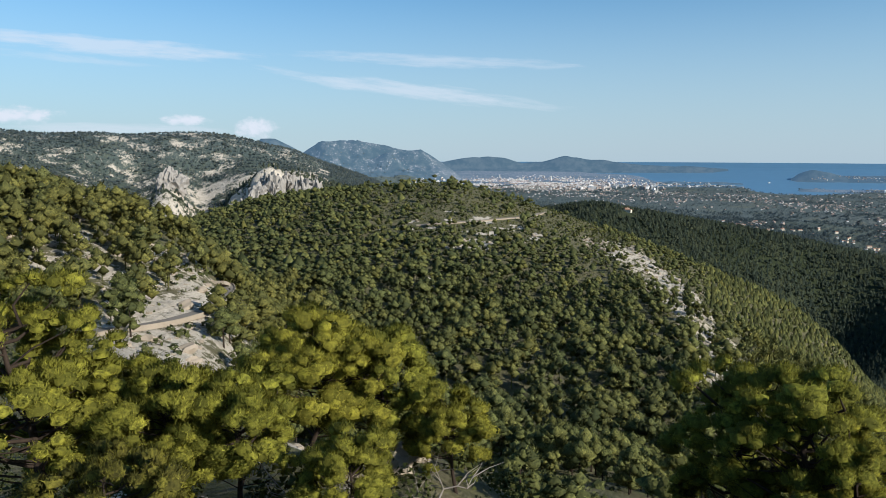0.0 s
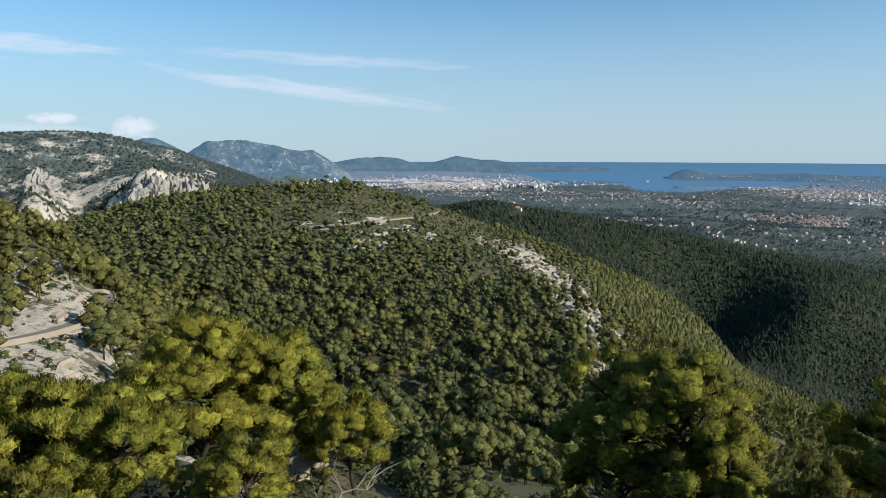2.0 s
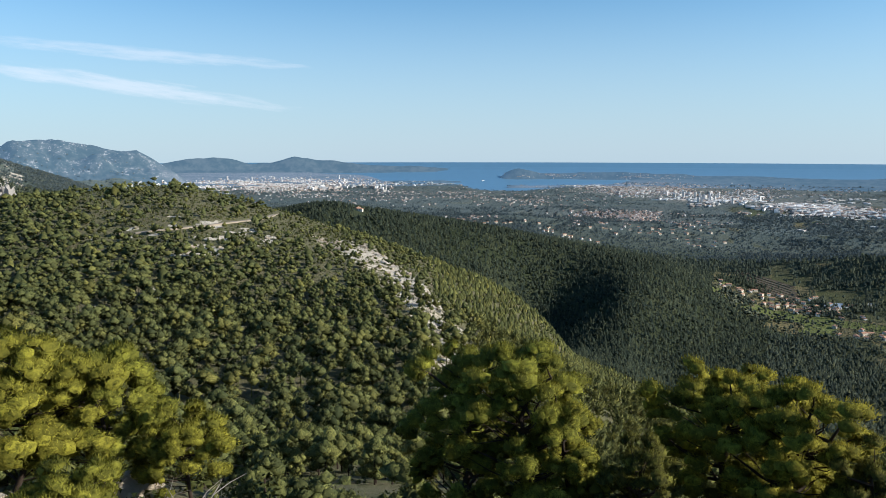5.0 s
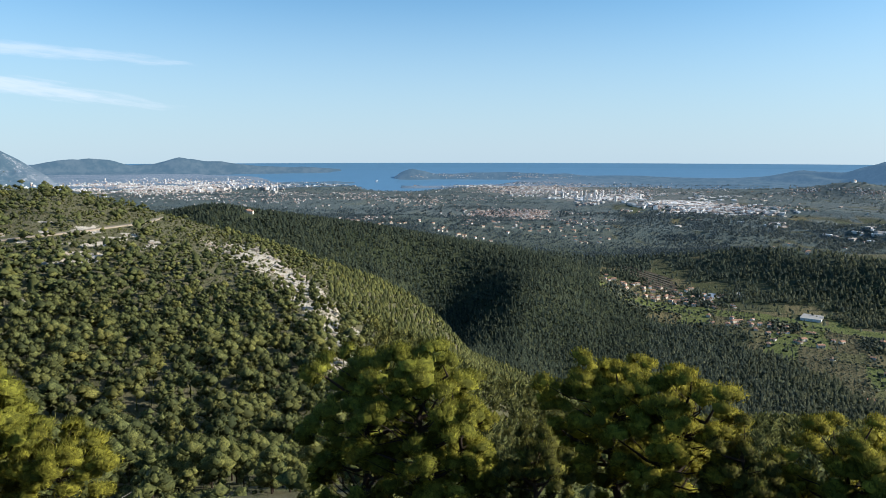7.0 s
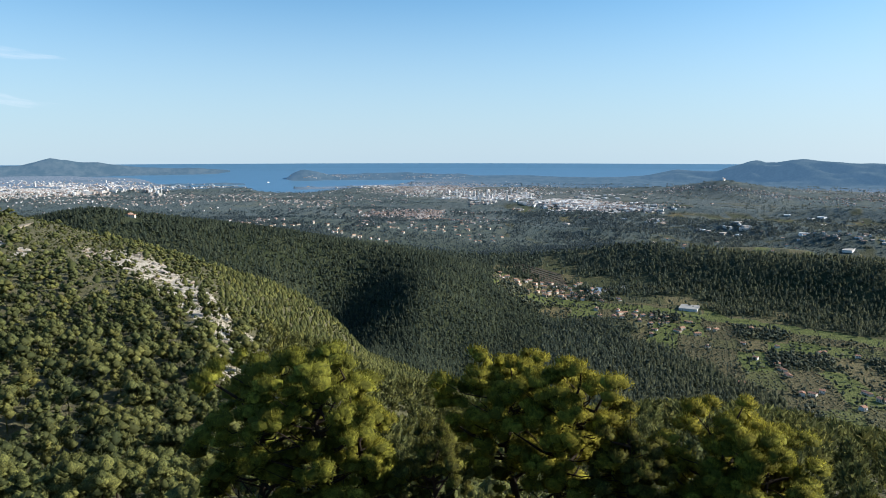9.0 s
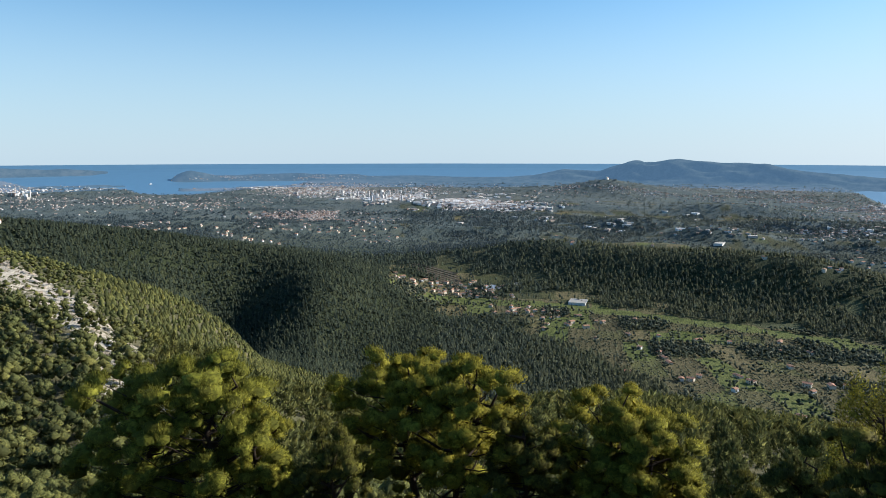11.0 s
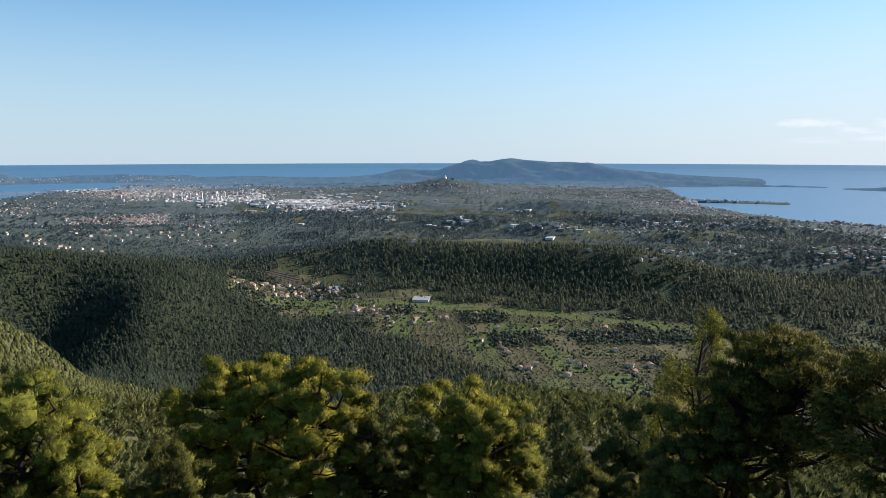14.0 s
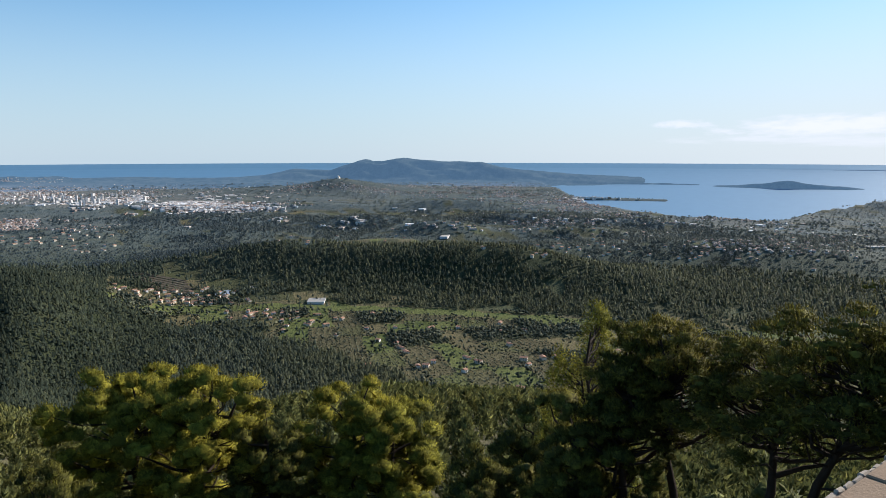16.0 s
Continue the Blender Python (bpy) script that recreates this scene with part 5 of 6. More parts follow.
# bearing, half width, elevation angle, half height, how many, kind
ZONES = [(8, 6, -2.72, 0.34, 1500, "flats"), (9, 7, -2.8, 0.42, 2300, "house"), (14, 2.2, -3.05, 0.12, 60, "slab"), (14, 8, -3.6, 0.5, 300, "house"), (20.5, 3.2, -2.72, 0.08, 70, "shed"), (20, 4, -3.35, 0.2, 160, "house"),
         (29, 2.4, -2.05, 0.12, 150, "house"), (30, 2.8, -2.66, 0.12, 320, "house"), (33.5, 2.5, -2.85, 0.14, 90, "shed"), (38, 4.2, -3.05, 0.42, 1500, "house"), (38.5, 3.6, -3.3, 0.35, 260, "flats"),
         (37.5, 3, -2.1, 0.12, 170, "house"), (46, 6, -3.1, 0.4, 420, "house"), (47, 5.5, -3.85, 0.45, 800, "shed"), (50.5, 4, -4.5, 0.35, 320, "shed"), (49, 6, -4.2, 0.5, 650, "house"), (36.5, 3.6, -5.15, 0.26, 620, "roof"), (37, 5, -5.75, 0.35, 200, "roof"),
         (27, 7, -4.0, 0.5, 300, "house"), (22.5, 3, -5.6, 0.25, 60, "roof"), (60, 6, -3.0, 0.3, 260, "house"), (70, 6, -3.15, 0.3, 800, "house"), (73, 5, -3.7, 0.3, 420, "house"), (79.5, 3.4, -4.3, 0.5, 560, "house"),
         (81, 1.6, -3.95, 0.15, 120, "flats"), (89, 8, -5.1, 0.25, 420, "house"), (76, 8, -5.9, 0.5, 240, "house"), (92, 8, -6.6, 0.9, 260, "house"), (60, 8, -5.5, 0.5, 40, "shed"), (84, 12, -5.6, 0.6, 30, "shed")]


def town_blocks():
    """The buildings of the towns on the plain, each a walled block with its own roof."""
    rng = np.random.RandomState(9)
    walls, roofs = [], []
    for a0, wa, e0, we, count, kind in ZONES:
        az, el = rng.normal(a0, wa * 0.62, count * 2), rng.normal(e0, we * 0.62, count * 2)
        r = seen_at(az, el, 2200.0)
        x, y = r * np.sin(np.radians(az)), r * np.cos(np.radians(az))
        ok = (L3(x, y, 260, 3) + rng.normal(0, 0.06, len(az)) > 0.47) & (height(az, r) > SEA + 3) & (r < 12500) & (az > -3)
        az, r = az[ok][:count], r[ok][:count]
        P, s = spot(az, r)
        for p, k in zip(P, s):
            w, d, h = {"house": (rng.uniform(3, 6), rng.uniform(3, 5), rng.uniform(2.5, 5)), "roof": (rng.uniform(4, 7), rng.uniform(3, 5), rng.uniform(2.5, 4.5)), "flats": (rng.uniform(5, 13), rng.uniform(4, 7), rng.uniform(5, 12)),
                       "slab": (rng.uniform(12, 26), 6, rng.uniform(16, 28)), "shed": (rng.uniform(6, 24), rng.uniform(5, 13), rng.uniform(3.5, 6))}[kind]
            a = rng.uniform(0, math.pi)
            turn = np.array(((math.cos(a), math.sin(a), 0), (-math.sin(a), math.cos(a), 0), (0, 0, 1)))
            v, f = box(-w, w, -d, d, -8, h)
            walls.append((v * k @ turn + p, f))
            if kind in ("house", "roof"):
                e, up = 0.7, h + d * 0.42
                v = np.array([(-w - e, -d - e, h), (w + e, -d - e, h), (w + e, d + e, h), (-w - e, d + e, h), (-w, 0, up), (w, 0, up), (w, 0, up), (-w, 0, up)])
                f = np.array([(0, 1, 5, 4), (2, 3, 4, 5), (1, 2, 6, 5), (3, 0, 4, 7)])
                roofs.append((v * k @ turn + p, f))
    tagged(new("town_buildings", cast_mesh("town_buildings", *join(walls), TOWN)), "pale houses, flats and sheds of the coastal towns", "buildings", kind="stuff")
    tagged(new("town_roofs", cast_mesh("town_roofs", *join(roofs), ROOFS)), "tiled roofs of the houses on the plain", "roofs", kind="stuff")


town_blocks()


def house_model(kind):
    """A southern house: rendered walls, tiled roof with eaves, windows, door and chimney."""
    rng = np.random.RandomState(70 + kind)
    w, d, h = [(11, 8, 5.2), (9, 7, 3.2), (13, 9, 5.6), (8, 8, 5.5), (16, 8, 3.4)][kind]
    house = new("house")
    tagged(house, ["cream two-storey house with a tiled roof", "small white cottage with a tiled roof", "large cream country house with a tiled roof", "square white house with a tiled roof", "long low cream house with a tiled roof"][kind],
           "house", "houses in the valley")
    wall = part("wall", cast_mesh("wall", *box(-w / 2, w / 2, -d / 2, d / 2, -3, h), PLASTER_B if kind in (1, 3) else PLASTER), house)
    e, rise = 0.6, d * 0.19
    V = np.array([(-w / 2 - e, -d / 2 - e, h - 0.1), (w / 2 + e, -d / 2 - e, h - 0.1), (w / 2 + e, d / 2 + e, h - 0.1), (-w / 2 - e, d / 2 + e, h - 0.1), (-w / 2 - e, 0, h + rise), (w / 2 + e, 0, h + rise)])
    me = bpy.data.meshes.new("roof")
    me.from_pydata(V.tolist(), [], [(0, 1, 5, 4), (2, 3, 4, 5), (1, 2, 5), (3, 0, 4), (3, 2, 1, 0)])
    me.materials.append(TILE)
    part("roof", me, house, "weathered terracotta roof")
    part("chimney", cast_mesh("chimney", *box(w * 0.2, w * 0.2 + 0.9, 0.4, 1.2, h, h + rise + 0.9), PLASTER), house)
    pane = cast_mesh("window", *box(-0.6, 0.6, -0.05, 0.06, 0, 1.4), DARKGLASS)
    for side in (-1, 1):
        for level in range(2 if h > 5 else 1):
            for k in range(3 if w > 9 else 2):
                n = 3 if w > 9 else 2
                if side < 0 and level == 0 and k == 1:
                    continue
                o = part("window", pane, house)
                o.location = ((k + 0.5) / n * w - w / 2, side * d / 2, 0.9 + 2.7 * level)
    part("door", cast_mesh("door", *box(-0.5, 0.5, -d / 2 - 0.06, -d / 2 + 0.05, 0, 2.1), BARK), house)
    return house


def settle(az, r, turn, thing, sink=0.0):
    """Stands a model on the land at a bearing and true distance, at the scale of that distance."""
    P, s = spot(az, r)
    s = float(s)
    thing.matrix_basis = pose(P[0], P[1], P[2] - sink * s, 0, 0, turn) @ Matrix.Diagonal((s, s, s, 1))


def houses():
    rng = np.random.RandomState(12)
    models = [house_model(k) for k in range(5)]
    used = 0
    spots = []
    while len(spots) < 118:
        a = np.clip(rng.normal(50.5, 4.0), 43.5, 66) if len(spots) < 78 else rng.uniform(60, 90)
        lane = np.interp(a, [42, 50, 57, 65, 72, 80], [1950, 1760, 1540, 1420, 1330, 1300])
        r = lane + rng.normal(0, 60) if len(spots) < 78 else rng.uniform(1010, 1560)
        if abs(r - meadow_line(a)) > 45 and not (a < 49.5 and r > 1880) and all(abs(a - b[0]) * 26 + abs(r - b[1]) > 22 for b in spots):
            spots.append((a, r))
    spots += VILLAS
    for i, (a, r) in enumerate(spots):
        k = rng.randint(0, 5)
        if i < 5:
            settle(a, r, rng.uniform(0, 360), models[i])
        else:
            settle(a, r, rng.uniform(0, 360), copy_thing(models[k], pose(0, 0, 0)))


houses()


def hall(name, az, el, w, d, h, turn, mat, bays, text):
    """A low hall with a row of shallow roof ridges."""
    thing = new(name)
    tagged(thing, text, "hall")
    part("wall", cast_mesh("wall", *box(-w / 2, w / 2, -d / 2, d / 2, -3, h), CONCRETE), thing)
    for k in range(bays):
        x0, x1 = -w / 2 + k * w / bays, -w / 2 + (k + 1) * w / bays
        m = (x0 + x1) / 2
        V = [(x0 + 0.2, -d / 2 - 0.4, h), (x1 - 0.2, -d / 2 - 0.4, h), (x1 - 0.2, d / 2 + 0.4, h), (x0 + 0.2, d / 2 + 0.4, h), (m, -d / 2 - 0.4, h + 0.9), (m, d / 2 + 0.4, h + 0.9)]
        me = bpy.data.meshes.new("roof_bay")
        me.from_pydata(V, [], [(1, 2, 5, 4), (3, 0, 4, 5), (0, 1, 4), (2, 3, 5), (3, 2, 1, 0)])
        me.materials.append(mat)
        part("roof_bay", me, thing)
    settle(az, ground_at(az, el, 1000), turn, thing)
    return thing


hall("farm_hall", 58.6, -12.1, 46, 40, 5, 24, SHEET, 7, "large farm hall with a pale ridged roof in the meadow")
hall("greenhouse", 51.3, -11.1, 52, 34, 4, 35, BLUEROOF, 5, "blue-grey greenhouse hall beside the village")
hall("greenhouse", 53.6, -10.8, 40, 20, 4, 35, SHEET, 4, "pale greenhouse hall beside the village")
hall("farm_hall", 69.2, -7.0, 70, 30, 6, 10, SHEET, 4, "long pale hall beyond the wooded hills")
hall("farm_hall", 101, -6.7, 80, 30, 6, -60, SHEET, 4, "pale low hall among distant fields")


def tower_blocks():
    """Apartment towers of the town by the bay."""
    rng = np.random.RandomState(14)
    models = []
    for k in range(4):
        w, d, h = [(14, 12, 34), (22, 11, 28), (34, 11, 22), (13, 13, 44)][k]
        block = new("apartment_tower")
        tagged(block, ["white apartment tower", "white slab of flats", "long pale slab of flats", "tall white apartment tower"][k] + " in the bay town", "building", "towers of the bay town")
        part("wall", cast_mesh("wall", *box(-w / 2, w / 2, -d / 2, d / 2, -12, h), CONCRETE), block)
        part("roof", cast_mesh("roof", *box(-w / 2 + 1, w / 2 - 1, -d / 2 + 1, d / 2 - 1, h, h + 1.2), CONCRETE), block)
        for f in range(int(h / 5)):
            z = 2.5 + f * 5
            part("window_band", cast_mesh("window_band", *box(-w / 2 + 1, w / 2 - 1, -d / 2 - 0.15, d / 2 + 0.15, z, z + 1.6), DARKGLASS), block)
        models.append(block)
    for i in range(46):
        if i < 30:
            a, r = rng.normal(42.5, 2.6), rng.normal(5700, 350)
        else:
            a, r = rng.uniform(3, 15), rng.uniform(8000, 9300)
        k = i if i < 4 else rng.randint(0, 4)
        b = models[i] if i < 4 else copy_thing(models[k], pose(0, 0, 0))
        P, s = spot(a, r)
        s = float(s) * 0.95
        b.matrix_basis = pose(P[0], P[1], P[2], 0, 0, rng.choice([20, 35, 110, 60]) + 0.0) @ Matrix.Diagonal((s, s, s, 1))


tower_blocks()


# ---- road, track and rocks ----
def ribbon(name, line, width, depth, mat, lift, text, category, side=0.0, tall=0.0):
    """A band along a line of (bearing, distance) with a level crossfall; thick enough to stand out of the slope as an embankment."""
    pts = np.array([spot(a, r)[0] for a, r in line])
    t = np.linspace(0, len(pts) - 1, 24 * (len(pts) - 1) + 1)
    P = np.column_stack([np.interp(t, np.arange(len(pts)), pts[:, k]) for k in range(3)])
    for _ in range(60):
        P[1:-1] = (P[:-2] + P[2:] + 2 * P[1:-1]) / 4
    d = np.gradient(P, axis=0)
    d[:, 2] = 0
    d /= np.linalg.norm(d, axis=1, keepdims=True) + 1e-9
    nrm = np.column_stack([d[:, 1], -d[:, 0], 0 * d[:, 0]])
    # the level follows the upper edge of the slope, evened out along the way
    zs = []
    for k in (-2.2, 0.0, 2.2):
        Q = P + nrm * k
        zs.append(EYE + height(np.degrees(np.arctan2(Q[:, 0], Q[:, 1])), np.hypot(Q[:, 0], Q[:, 1])))
    P[:, 2] = np.max(zs, axis=0)
    for _ in range(40):
        P[1:-1, 2] = np.maximum((P[:-2, 2] + P[2:, 2] + 2 * P[1:-1, 2]) / 4, P[1:-1, 2] - 0.05)
    C = P + nrm * side + (0, 0, lift)
    a, b = C - nrm * width / 2, C + nrm * width / 2
    top, low = np.array((0, 0, tall)), np.array((0, 0, -depth))
    V = np.stack([a + top, b + top, b + low, a + low], 1).reshape(-1, 3)
    F = []
    for k in range(len(P) - 1):
        for j in range(4):
            F.append((4 * k + j, 4 * k + (j + 1) % 4, 4 * k + 4 + (j + 1) % 4, 4 * k + 4 + j))
    F += [(3, 2, 1, 0), (4 * len(P) - 4, 4 * len(P) - 3, 4 * len(P) - 2, 4 * len(P) - 1)]
    me = cast_mesh(name, V, np.array(F)[:, ::-1], mat)
    me.materials.append(ROCK)
    me.polygons.foreach_set("material_index", np.array([0 if k % 4 == 0 or tall else 1 for k in range(len(F))], dtype=np.int32))
    ob = new(name, me)
    return tagged(ob, text, category, kind="structure")


ribbon("road", ROAD, 4.4, 1.2, ASPHALT, 0.12, "narrow worn asphalt road winding round the rocky spur", "road")
ribbon("road_wall", ROAD, 0.3, 1.0, ROCK, 0.12, "low stone wall along the outer edge of the road", "wall", side=2.38, tall=0.35)
ribbon("track", TRACK, 5.5, 1.0, DIRT, 0.1, "pale stony track across the grassy ridge", "track")


def rock_template(seed, fine=2):
    rng = np.random.RandomState(seed)
    bm = bmesh.new()
    bmesh.ops.create_icosphere(bm, subdivisions=fine, radius=1)
    for v in bm.verts:
        p = v.co.copy()
        k = 1 + 0.55 * noise.noise(p * 1.3 + Vector((seed * 3.1, 0, 0))) + 0.25 * noise.noise(p * 3.1 + Vector((0, seed * 1.7, 0)))
        v.co = Vector((round(p.x * k * 3.5) / 3.5 * 0.6 + p.x * k * 0.4, p.y * k, (round(p.z * k * 3) / 3 * 0.6 + p.z * k * 0.4) * 0.55))
    bmesh.ops.triangulate(bm, faces=bm.faces)
    V = np.array([v.co for v in bm.verts])
    F = np.array([[v.index for v in f.verts] for f in bm.faces])
    bm.free()
    return V, F


def rocks():
    rng = np.random.RandomState(15)
    T = [rock_template(k) for k in range(6)]
    az, r = lattice(rng, 3.4, 120, 600, -34, 30)
    ok = (rng.rand(len(az)) < np.where(az < -12, 0.55, 0.28) * rocky(az, r))
    az, r = az[ok], r[ok]
    P, s = spot(az, r)
    P = P[~on_way(P, 4.5)]
    size = 0.35 + 1.5 * rng.rand(len(P)) ** 2.2
    big = np.argsort(-size)[:70]
    models = [cast_mesh("rock", v, f, ROCK) for v, f in T]
    for i in big:
        ob = new("rock", models[rng.randint(0, 6)])
        k = size[i] * 1.5
        ob.matrix_basis = pose(P[i, 0], P[i, 1], P[i, 2], rng.uniform(-20, 20), rng.uniform(-20, 20), rng.uniform(0, 360)) @ Matrix.Diagonal((k, k, k, 1))
        tagged(ob, "pale weathered limestone outcrop on the hillside", "rock", "limestone outcrops")
    rest = np.setdiff1d(np.arange(len(P)), big)
    ob = scatter("hillside_stones", P[rest], size[rest], T, ROCK, rng)
    tagged(ob, "pale limestone blocks strewn over the slope", "stones", kind="stuff")


rocks()


def parapet():
    """The stone wall of the lookout: a mortared core with flat uneven coping stones."""
    rng = np.random.RandomState(16)
    wall = new("parapet")
    tagged(wall, "weathered stone parapet with uneven flat coping", "wall")
    a, b = Vector((7.20, -1.24, 0)), Vector((8.47, -2.00, 0))
    d = (b - a).normalized()
    start = a - d * 4.0
    turn = math.degrees(math.atan2(d.y, d.x))
    wall.matrix_basis = pose(start.x, start.y, EYE - 3.2, 0, 0, turn)
    part("core", cast_mesh("core", *box(0, 16, -0.66, -0.02, -3.4, -0.07), MORTAR), wall, "grey mortared rubble core")

    def stone(x0, x1, y0, y1, z1, mat):
        bm = bmesh.new()
        v, f = box(x0, x1, y0, y1, -0.16, z1)
        vs = [bm.verts.new(p + rng.normal(0, 0.006, 3)) for p in v]
        for q in f:
            bm.faces.new([vs[k] for k in q])
        bmesh.ops.bevel(bm, geom=list(bm.edges), offset=0.016, segments=1, affect="EDGES")
        me = bpy.data.meshes.new("coping_stone")
        bm.to_mesh(me)
        bm.free()
        me.materials.append(mat)
        part("coping_stone", me, wall)

    # long flat slabs, with small pale stones along the outer edge
    x = 0.0
    while x < 15.6:
        w = rng.uniform(0.7, 1.3)
        stone(x + 0.003, x + w - 0.003, -0.68 + rng.uniform(-0.03, 0.02), -0.058, rng.uniform(-0.008, 0.008), STONE)
        x += w
    x = 0.0
    while x < 15.6:
        w = rng.uniform(0.08, 0.2)
        stone(x + 0.003, x + w - 0.003, -0.052, rng.uniform(-0.015, 0.02), rng.uniform(-0.03, 0.004), MORTAR)
        x += w


parapet()


# ---- cliffs of the gorge ----
def cliff(text, steps, seed, deep):
    """A wall of limestone ribs and clefts: (bearing, distance, top angle) along its edge."""
    rng = np.random.RandomState(seed)
    thing = new("rock_cliff")
    tagged(thing, text, "cliff", "cliffs of the gorge")
    A = np.arange(steps[0][0], steps[-1][0], 0.2)
    for a in A:
        a = a + rng.uniform(-0.12, 0.12)
        r = np.interp(a, [s[0] for s in steps], [s[1] for s in steps]) + rng.uniform(-45, 45)
        e = np.interp(a, [s[0] for s in steps], [s[2] for s in steps]) - abs(rng.normal(0, 0.3))
        q = float(fold(r))
        top = q * math.tan(radians(e))
        tall = deep * rng.uniform(0.55, 1.2)
        v, f = rock_template(int(rng.randint(0, 40)), 3)
        v = v * (1 + 0.16 * np.sin(v[:, 0:1] * 9 + v[:, 2:3] * 2 + a * 40) + 0.12 * np.sin(v[:, 2:3] * 14 + v[:, 1:2] * 5))
        wide = rng.uniform(7, 17)
        v = v * (wide, wide * rng.uniform(0.8, 1.5), tall / 1.1)
        v[:, 2] += top - v[:, 2].max()
        t = rng.uniform(0, 3.1)
        v = np.column_stack([v[:, 0] * math.cos(t) - v[:, 1] * math.sin(t), v[:, 0] * math.sin(t) + v[:, 1] * math.cos(t), v[:, 2]])
        part("rock_rib", cast_mesh("rock_rib", v + (q * math.sin(radians(a)), q * math.cos(radians(a)), EYE), f, CLIFF), thing)


CLIFF = plain("grey_limestone_cliff", (0.22, 0.205, 0.185), (0.38, 0.35, 0.31), 0.05, 0.95, 1.5)
cliff("pale limestone cliff with deep vertical clefts above the gorge", [(-17.8, 1850, -4.6), (-15.9, 1880, -3.5), (-14.2, 1930, -1.7), (-13.2, 1950, -1.45), (-11.5, 1950, -1.9), (-9.3, 1950, -2.7)], 31, 75)
cliff("grey rock pillar on the far side of the gorge", [(-22.0, 2180, -1.9), (-21.2, 2200, -1.05), (-20.3, 2200, -1.9)], 32, 70)
cliff("broken grey rock steps at the gorge mouth", [(-23.8, 1880, -5.0), (-22.6, 1860, -4.6), (-21.6, 1850, -5.0)], 33, 40)


# ---- single landmarks ----
def long_building():
    """The fort-like range of buildings on the left-hand hill."""
    thing = new("hilltop_fort")
    tagged(thing, "long low reddish stone fort on the wooded hill", "building")
    part("wall", cast_mesh("wall", *box(-75, 75, -9, 9, -20, 7), FORT), thing)
    part("wall", cast_mesh("wall", *box(-40, -12, -12, 12, -20, 12), FORT), thing)
    part("roof", cast_mesh("roof", *box(-41, -11, -13, 13, 12, 13.2), TILE), thing)
    part("wall", cast_mesh("wall", *box(-20, 28, -14, -9.2, -20, 4), PLASTER_B), thing, "pale rendered front")
    for k in range(12):
        part("window", cast_mesh("window", *box(-70 + k * 12, -66 + k * 12, -9.3, -8.9, 1, 4), DARKGLASS), thing)
    settle(-30.4, ground_at(-30.4, -1.95, 1500, 4000), 28, thing)


FORT = plain("reddish_fort_stone", (0.30, 0.21, 0.15), (0.42, 0.31, 0.23), 0.05, 0.9)
long_building()


def chapel():
    thing = new("chapel")
    tagged(thing, "small white chapel on top of a wooded hill", "building")
    part("nave", cast_mesh("nave", *box(-22, 22, -10, 10, -20, 16), PLASTER_B), thing)
    part("tower", cast_mesh("tower", *box(-32, -22.2, -5, 5, -20, 30), PLASTER_B), thing)
    me = bpy.data.meshes.new("roof")
    me.from_pydata([(-23, -11, 16), (23, -11, 16), (23, 11, 16), (-23, 11, 16), (-23, 0, 22), (23, 0, 22)], [], [(0, 1, 5, 4), (2, 3, 4, 5), (1, 2, 5), (3, 0, 4), (3, 2, 1, 0)])
    me.materials.append(TILE)
    part("roof", me, thing)
    settle(60.6, 6500, 20, thing)


chapel()


def ship(az, r, long, turn):
    """A pale ship in the roads: hull, deckhouse, funnel and mast."""
    thing = new("ship")
    tagged(thing, "pale grey ship lying in the bay", "ship", "ships in the bay")
    n = 8
    xs = np.linspace(-0.5, 0.5, n)
    w = 0.075 * np.clip(1 - (2 * np.abs(xs)) ** 3, 0.12, 1)
    V, F = [], []
    for x, k in zip(xs, w):
        V += [(x * long, -k * long, 0.055 * long), (x * long, k * long, 0.055 * long), (x * long * 0.95, k * long * 0.6, -0.02 * long), (x * long * 0.95, -k * long * 0.6, -0.02 * long)]
    for k in range(n - 1):
        F += [(4 * k + j, 4 * k + (j + 1) % 4, 4 * k + 4 + (j + 1) % 4, 4 * k + 4 + j) for j in range(4)]
    F += [(3, 2, 1, 0), (4 * n - 4, 4 * n - 3, 4 * n - 2, 4 * n - 1)]
    part("hull", cast_mesh("hull", V, F, CONCRETE), thing)
    part("deckhouse", cast_mesh("deckhouse", *box(-0.22 * long, 0.2 * long, -0.05 * long, 0.05 * long, 0.055 * long, 0.11 * long), PLASTER_B), thing)
    part("bridge", cast_mesh("bridge", *box(0.02 * long, 0.14 * long, -0.045 * long, 0.045 * long, 0.11 * long, 0.15 * long), PLASTER_B), thing)
    part("funnel", cast_mesh("funnel", *box(-0.12 * long, -0.06 * long, -0.02 * long, 0.02 * long, 0.11 * long, 0.17 * long), CONCRETE), thing)
    part("mast", cast_mesh("mast", *box(0.07 * long, 0.08 * long, -0.005 * long, 0.005 * long, 0.15 * long, 0.24 * long), CONCRETE), thing)
    q = float(fold(r))
    s = q / r
    thing.matrix_basis = pose(q * math.sin(radians(az)), q * math.cos(radians(az)), EYE + SEA * s + 1, 0, 0, turn) @ Matrix.Diagonal((s, s, s, 1))


for a, r, n, t in ((20.6, 8250, 190, -30), (22.4, 8050, 150, -20), (21.6, 7700, 230, -25), (24.9, 9300, 60, 30), (18.2, 8600, 140, -30)):
    ship(a, r, n, t)


